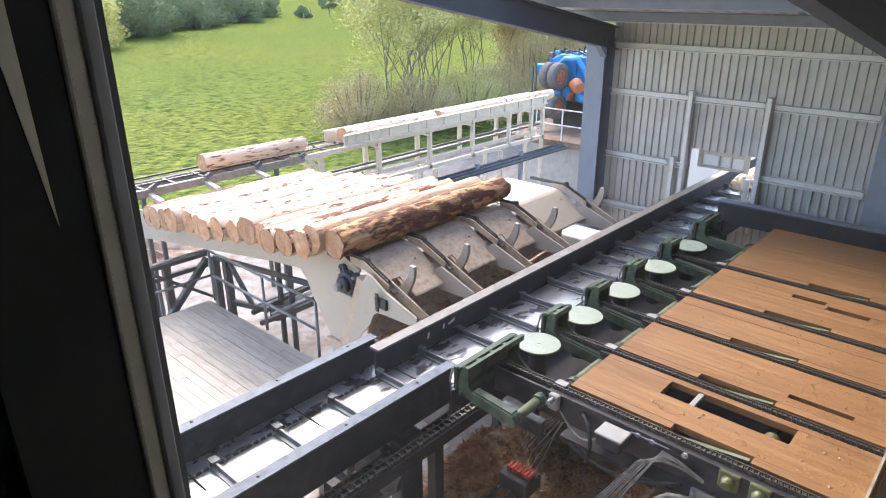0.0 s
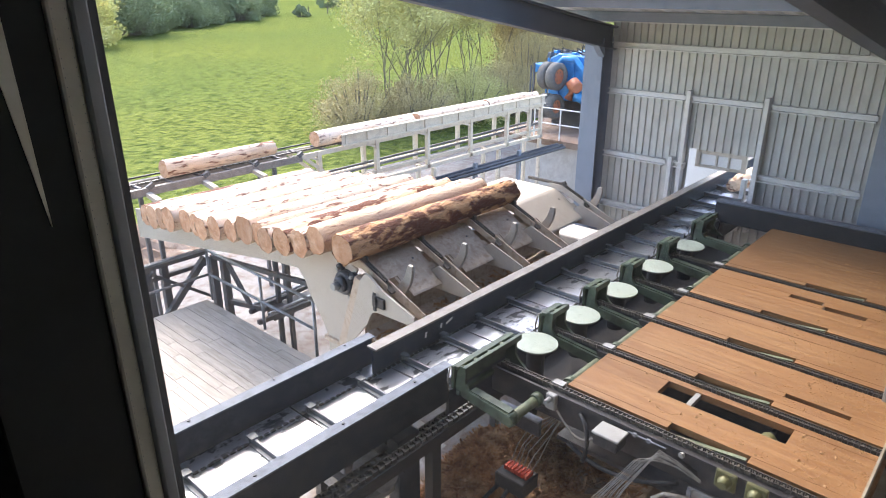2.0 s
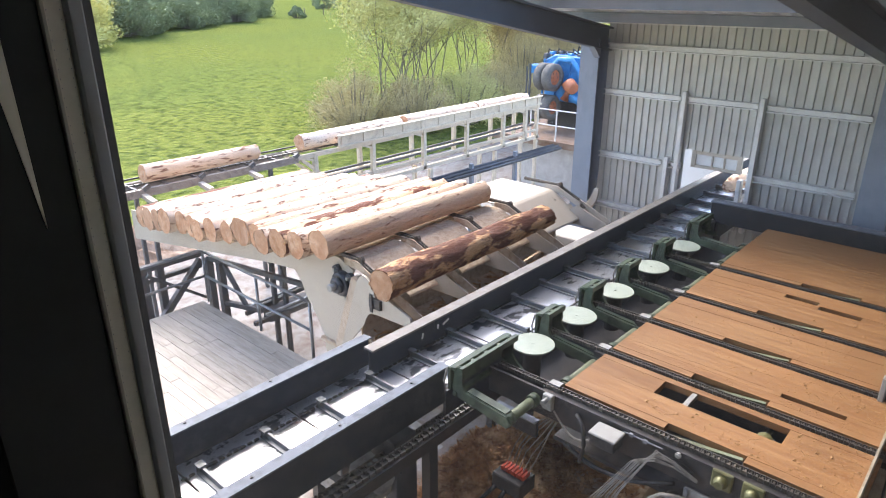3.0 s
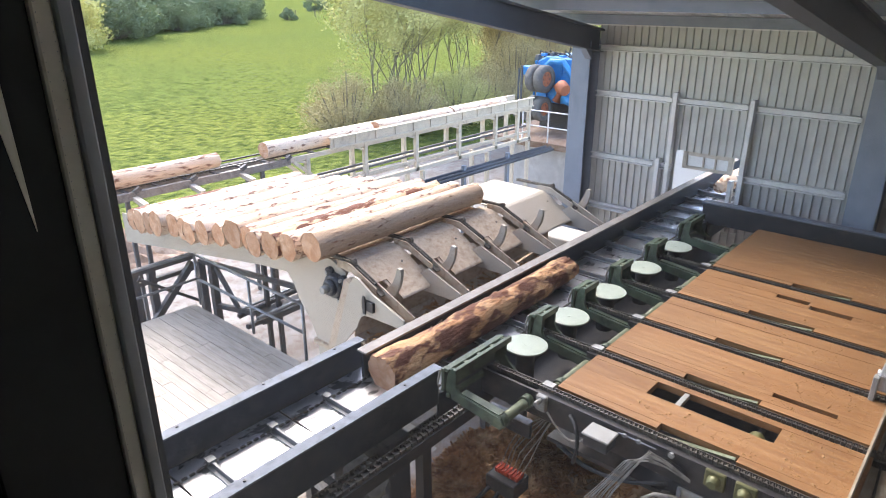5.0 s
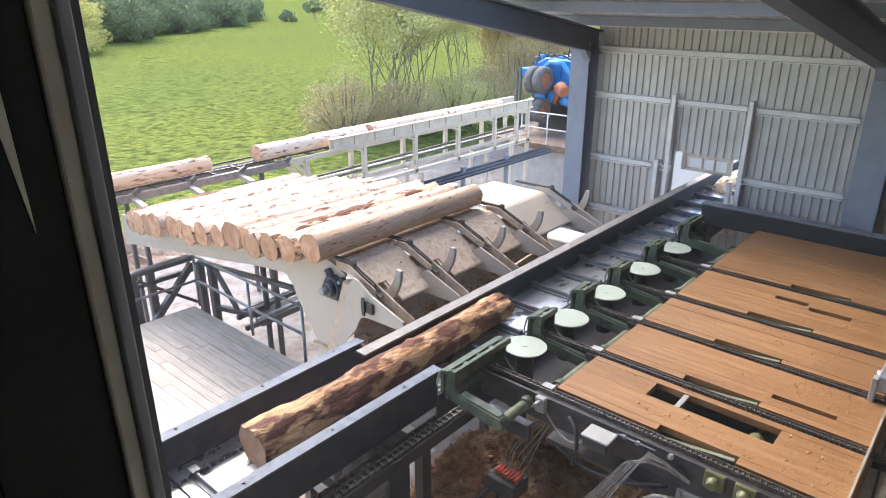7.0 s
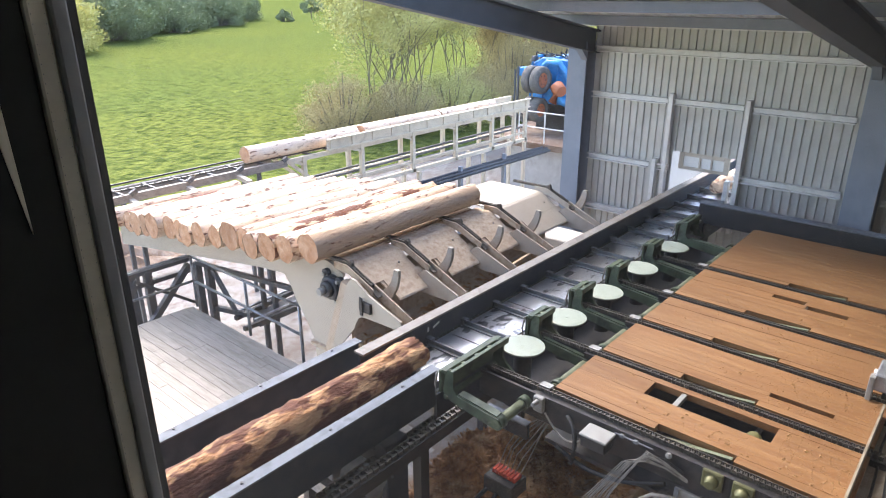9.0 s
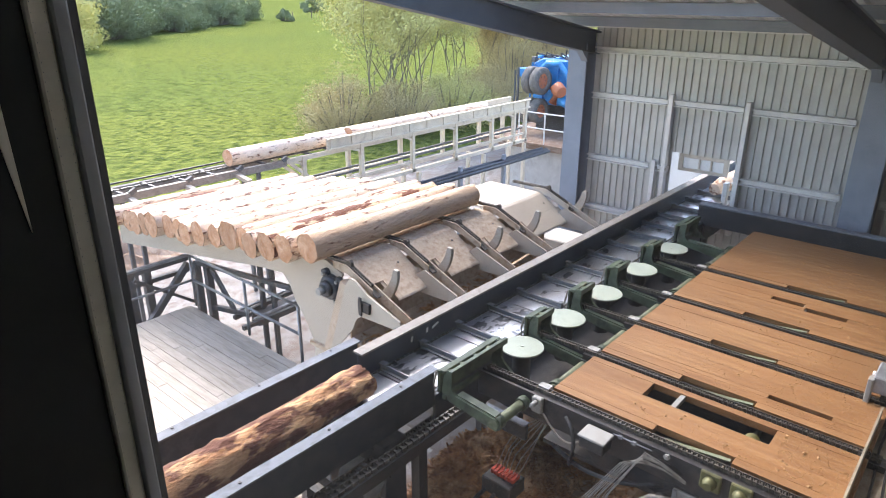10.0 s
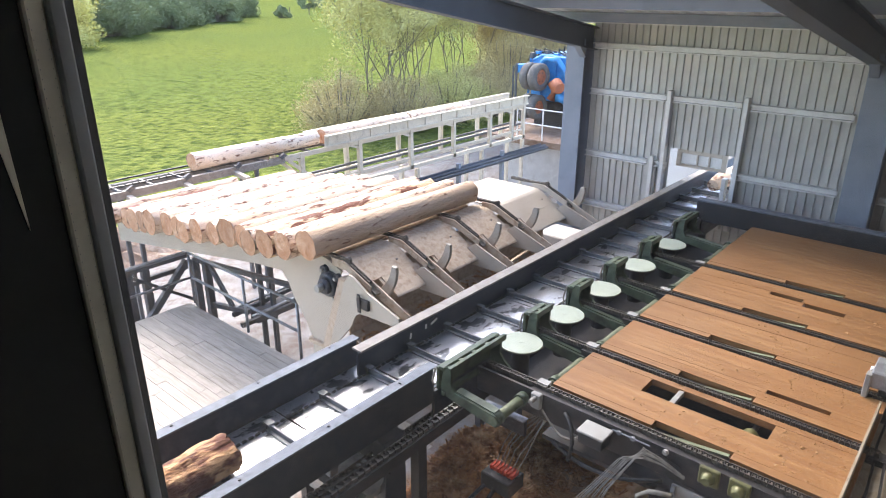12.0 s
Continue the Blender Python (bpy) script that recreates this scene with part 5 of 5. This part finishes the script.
def build_machine():
    g = empty("debarker", "blue debarking machine with rubber tyres and orange drums", "machine")
    bm = B()
    prism(bm, [(-13.4, -0.7), (-11.0, -0.7), (-11.0, 0.72), (-11.9, 0.85), (-13.0, 0.90), (-13.4, 0.7)], 1, 20.3, 22.5)
    part("body", bm, M["blue"], g, bevel=0.05)
    bm = B()
    tube(bm, [(-13.1, 20.1, 0.35), (-12.7, 20.1, 0.75), (-12.2, 20.1, 0.75), (-11.9, 20.1, 0.4), (-11.6, 20.1, -0.1)], 0.10, 8)
    part("pipe", bm, M["blue"], g)
    bm = B()
    tube(bm, [(-12.2, 20.0, -0.4), (-11.7, 20.0, -0.6), (-11.5, 20.0, -0.4)], 0.14, 8)
    part("pipe", bm, M["blue"], g)
    bm = B()
    box(bm, -13.3, -10.6, 20.5, 22.3, -1.65, -0.7)
    part("base_frame", bm, M["black"], g)
    face = pose(0, 0, 0, 0, 0, 84)
    for x, y, z in ((-12.62, 19.6, 0.20), (-12.68, 19.65, -0.82)):
        for off in (0.0, 0.36):
            wheel(g, Matrix.Translation((x - off * 0.995, y + off * 0.10, z)) @ face, 0.46 if z > 0 else 0.42)
    bm = B()
    tube(bm, [(-12.05, 19.75, 0.0), (-11.75, 19.6, -0.12)], [0.24, 0.20], 14)
    part("drum", bm, M["orange"], g, bevel=0.02)
    bm = B()
    tube(bm, [(-12.3, 19.95, 0.0), (-12.1, 19.9, -0.2), (-12.25, 19.85, -0.55)], 0.16, 10)
    part("arm", bm, M["orange"], g)
    rng = random.Random(4)
    for k in range(9):
        bm = B()
        x = -13.5 + k * 0.2
        tube(bm, [(x, 20.6, 0.78), (x + 0.1, 20.5, 0.98 + rng.random() * 0.22), (x + 0.35, 20.5, 0.95), (x + 0.5, 20.7, 0.80)], 0.025, 6)
        part("hose", bm, M["blackcable"], g)
    for x, z, w, h in ((-13.45, 0.80, 0.14, 0.20), (-13.2, 0.92, 0.16, 0.10), (-12.85, 0.93, 0.12, 0.14), (-12.45, 0.90, 0.18, 0.08), (-12.1, 0.88, 0.12, 0.12)):
        bm = B()
        box(bm, x - w / 2, x + w / 2, 20.35, 20.6, z - h / 2, z + h / 2)
        part("valve_block", bm, M["blue" if w > 0.15 else "darksteel"], g, bevel=0.015)
    for x in (-13.45, -12.95, -12.4):
        bm = B()
        bar(bm, (x, 20.25, -0.68), (x + 0.06, 20.25, 0.72), 0.07, 0.05)
        part("stiffener", bm, M["blue"], g)
    bm = B()
    tube(bm, [(-11.95, 19.9, -0.30), (-11.72, 19.85, -0.48), (-11.45, 19.85, -0.42)], [0.15, 0.17, 0.13], 14)
    part("feed_cylinder", bm, M["blue"], g)
    bm = B()
    bar(bm, (-13.75, 19.9, -1.6), (-13.75, 19.9, 0.55), 0.06, 0.06)
    bar(bm, (-13.95, 20.0, -1.6), (-13.95, 20.0, 0.45), 0.05, 0.05)
    part("hose_mast", bm, M["darksteel"], g)
    bm = B()
    box(bm, -14.0, -13.6, 20.2, 20.6, 0.2, 0.5)
    part("guard", bm, M["blue"], g, bevel=0.03)
    # machine deck and concrete wall
    ob = block("machine_deck", (-14.2, -8.5, 18.3, 24, -1.85, -1.65), M["deckbrown"])
    tagged(ob, "brown timber deck strewn with bark under the machine", "deck", kind="structure")
    ob = block("wall_concrete", (-13.2, -8.5, 18.5, 18.8, -3.4, -1.85), M["concrete"])
    tagged(ob, "pale concrete retaining wall", "wall", kind="structure")
    r = empty("handrail", "light grey steel railing before the blue machine", "railing")
    for x in (-12.6, -11.6, -10.6):
        bm = B()
        tube(bm, [(x, 18.4, -1.65), (x, 18.4, -0.65)], 0.025, 6)
        part("post", bm, M["girt"], r)
    for z in (-0.65, -1.15):
        bm = B()
        tube(bm, [(-12.6, 18.4, z), (-10.0, 18.4, z)], 0.022, 6)
        part("rail", bm, M["girt"], r)
    # dark pipe bundle running to the wall
    p = empty("pipe_bundle", "dark blue bundle of pipes on steel legs", "pipes")
    for k in range(4):
        bm = B()
        tube(bm, [(-11.2 + 0.09 * k, 10.6, -1.55 - 0.05 * (k % 2)), (-11.15 + 0.09 * k, 17.6, -1.58 - 0.05 * (k % 2))], 0.05, 8)
        part("pipe", bm, M["navy"], p)
    for y in (11.5, 13.5, 15.5):
        bm = B()
        bar(bm, (-11.1, y, -3.4), (-11.1, y, -1.4), 0.1)
        part("leg", bm, M["col"], p)


build_machine()


# ---- vegetation ----
def leaf_cloud(bm, c, rad, n, size, rng, squash=0.8):
    for _ in range(n):
        v = Vector((rng.gauss(0, 1), rng.gauss(0, 1), rng.gauss(0, 1)))
        v = v.normalized() * rad * rng.random() ** 0.45
        v.z *= squash
        q = Vector(c) + v
        a = Vector((rng.gauss(0, 1), rng.gauss(0, 1), rng.gauss(0, 1))).normalized()
        b = a.orthogonal().normalized()
        s = size * rng.uniform(0.6, 1.4)
        bm.faces.new([bm.verts.new(q + a * s), bm.verts.new(q + b * s * 0.5), bm.verts.new(q - a * s), bm.verts.new(q - b * s * 0.5)])


def tree(name, label, base, height, seed, stems, leafmat, leaves, spread=0.35, lsize=0.07, leafn=5):
    rng = random.Random(seed)
    t = empty(name, label, "tree" if name == "tree" else "bush", m=Matrix.Translation(base))
    wood, crown = B(), B()
    tips = []
    def grow(p, d, L, r, depth):
        pts, rs = [p], [r]
        q = p
        for k in range(4):
            d = (d + Vector((rng.gauss(0, 0.20), rng.gauss(0, 0.20), 0.04))).normalized()
            q = q + d * L / 4
            pts.append(q)
            rs.append(r * (1 - 0.18 * (k + 1)))
            if depth > 0 and k > 0:
                for _ in range(2 if depth > 1 else 2):
                    nd = (d + Vector((rng.gauss(0, 0.6), rng.gauss(0, 0.6), rng.uniform(-0.1, 0.5)))).normalized()
                    grow(q, nd, L * rng.uniform(0.40, 0.62), rs[-1] * 0.55, depth - 1)
            if depth <= 1:
                tips.append(q)
        tube(wood, pts, rs, 5 if depth > 0 else 3, cap=False)
    for s in range(stems):
        a = rng.random() * math.tau
        d = Vector((math.cos(a) * spread * rng.random(), math.sin(a) * spread * rng.random(), 1)).normalized()
        p = Vector((math.cos(a) * 0.25 * rng.random() * stems * 0.35, math.sin(a) * 0.25 * rng.random() * stems * 0.35, 0))
        grow(p, d, height * rng.uniform(0.55, 0.85), 0.028 * height / 6, 3)
    per = max(1, leaves // max(1, len(tips)))
    for q in tips:
        leaf_cloud(crown, q, 0.62, per, lsize, rng)
    part("trunk", wood, M["bark"], t)
    part("crown", crown, M[leafmat], t)
    return t


def bush(label, base, w, h, seed, leafmat, n, lsize):
    rng = random.Random(seed)
    t = empty("bush", label, "bush", "far hedge bushes", m=Matrix.Translation(base))
    wood, crown = B(), B()
    for k in range(max(5, int(n / 220))):
        a, q = rng.random() * math.tau, rng.random() ** 0.5
        c = Vector((math.cos(a) * q * w, math.sin(a) * q * w, h * rng.uniform(0.15, 0.85) * (1.1 - 0.5 * q)))
        leaf_cloud(crown, c, h * rng.uniform(0.14, 0.26), 220, lsize, rng)
        tube(wood, [(c.x * 0.3, c.y * 0.3, 0), tuple(c)], [0.06, 0.02], 4, cap=False)
    part("trunk", wood, M["bark"], t)
    part("crown", crown, M[leafmat], t)


def build_plants():
    for k, (x, y, h, st) in enumerate(((-24.6, 23.4, 8.0, 9), (-24.0, 25.2, 8.8, 8), (-26.5, 27.0, 8.8, 6), (-24.5, 29.5, 8.6, 6), (-25.5, 33.0, 8.0, 6), (-26.0, 37.0, 8.0, 5))):
        tree("tree", "multi-stemmed young tree with thin pale spring leaves", (x, y, rise(x, y)), h, 200 + k, st, "leafbrown" if k > 3 else "leaf", 34000, lsize=0.066)
    for k, (x, y, h) in enumerate(((-23.5, 20.0, 3.4), (-22.0, 22.5, 3.0), (-21.5, 25.5, 3.2), (-21.5, 28.5, 3.6), (-22.5, 32.0, 4.6), (-23.0, 35.5, 5.6), (-25.0, 40.0, 7.0), (-22.5, 39.5, 5.5), (-30.0, 46.0, 8.0))):
        bush("twiggy bronze-green shrub behind the conveyor", (x, y, rise(x, y)), h * 0.55, h, 300 + k, "leafbrown" if k != 2 else "leaf", 15000, 0.042)
    for k in range(16):
        u = (k - 2) / 13
        x, y = 1.22 * (-62 - 25.5 * u + 2.0 * math.sin(k * 1.7)), 1.22 * (22.7 + 33.3 * u)
        h = 1.2 * (5.2 - 1.0 * u + 1.3 * math.sin(k * 2.1))
        bush("dark green hedgerow bush at the meadow edge", (x, y, rise(x, y)), h * 0.62, h, 400 + k, "leaf" if k in (0, 1, 2) else "leafdark", 11000, 0.15)
    for x, y, h in ((-98, 72, 2.0), (-120, 96, 4.0), (-118, 104, 4.5), (-112, 112, 4.0)):
        bush("small dark green bush far out on the meadow", (x, y, rise(x, y)), h * 0.6, h, int(460 - x), "leafdark", 2500, 0.22)
    for k in range(14):
        p = empty("fence_post", "weathered timber fence post on the meadow", "fence post", "meadow fence posts")
        x, y = -104 + k * 1.2, 78 + k * 3.4
        bm = B()
        tube(bm, [(x, y, rise(x, y) - 0.1), (x, y, rise(x, y) + 1.2)], 0.09, 6)
        part("post", bm, M["bark"], p)


build_plants()


# ---- what moves ----
def trough_shift(t):
    """How far the trough chain has run towards the cabin."""
    return 0.371 * t if t < 4.158 else 1.5426 + 0.627 * (t - 4.158)


def motions():
    times = [0, 2, 4.0, 4.158, 4.3, 6, 8, 10, 12]
    for ob, y in FLIGHTS:
        walk(ob, [(t, pose(0, y - trough_shift(t), FLOOR_Z + 0.005)) for t in times])
    rows = [(0, -5.60, 4.30, 0.31, 0), (1, -5.55, 4.28, 0.31, 6), (1.9, -5.42, 4.25, 0.31, 18), (2.1, -5.29, 4.26, 0.30, 36), (2.3, -5.13, 4.26, 0.25, 60), (2.5, -4.95, 4.27, 0.18, 86),
            (2.7, -4.82, 4.26, 0.14, 104), (3.0, -4.69, 4.25, 0.11, 119), (3.2, -4.63, 4.23, 0.095, 125), (3.7, -4.53, 4.15, 0.06, 136), (4.0, -4.25, 4.03, 0.02, 175), (4.25, -3.80, 3.9, -0.10, 235)]
    rows += [(t, -3.70, 3.53 - 0.648 * (t - 4.8), -0.115, 240) for t in (4.5, 4.8, 6, 8, 10, 12)]
    walk(front_log, [(t, pose(x, y, z, 0, a, 0)) for t, x, y, z, a in rows])
    walk(next_log, [(t, pose(x, 4.23, 0.31, 0, a, 0)) for t, x, a in ((0, -5.92, 0), (1.6, -5.92, 0), (2.3, -5.70, 70), (2.6, -5.68, 78), (12, -5.68, 78))])
    def run(t):
        return 0.36 * t if t < 5.4 else 1.944 if t < 8.57 else 1.944 + 0.393 * (t - 8.57)
    ct = (0, 2.5, 5.2, 5.4, 5.6, 8.4, 8.57, 8.8, 10.5, 12)
    for k, ob in enumerate(conveyor_logs):
        if k == 0:
            rows = [(t, pose(CX, 6.14 - run(t), -0.16)) for t in (0, 2.5, 5.2, 5.4, 5.6, 7.4)]
            rows += [(7.7, pose(-11.6, 4.2, -0.20, 0, 60, 0)), (8.1, pose(-11.15, 4.2, -0.42, 0, 130, 0)), (8.4, pose(-10.95, 4.2, -0.47, 0, 165, 0)), (12, pose(-10.95, 4.2, -0.47, 0, 165, 0))]
            walk(ob, rows)
        else:
            walk(ob, [(t, pose(CX, (9.66, 12.92, 15.76)[k - 1] - run(t), -0.16)) for t in ct])


motions()
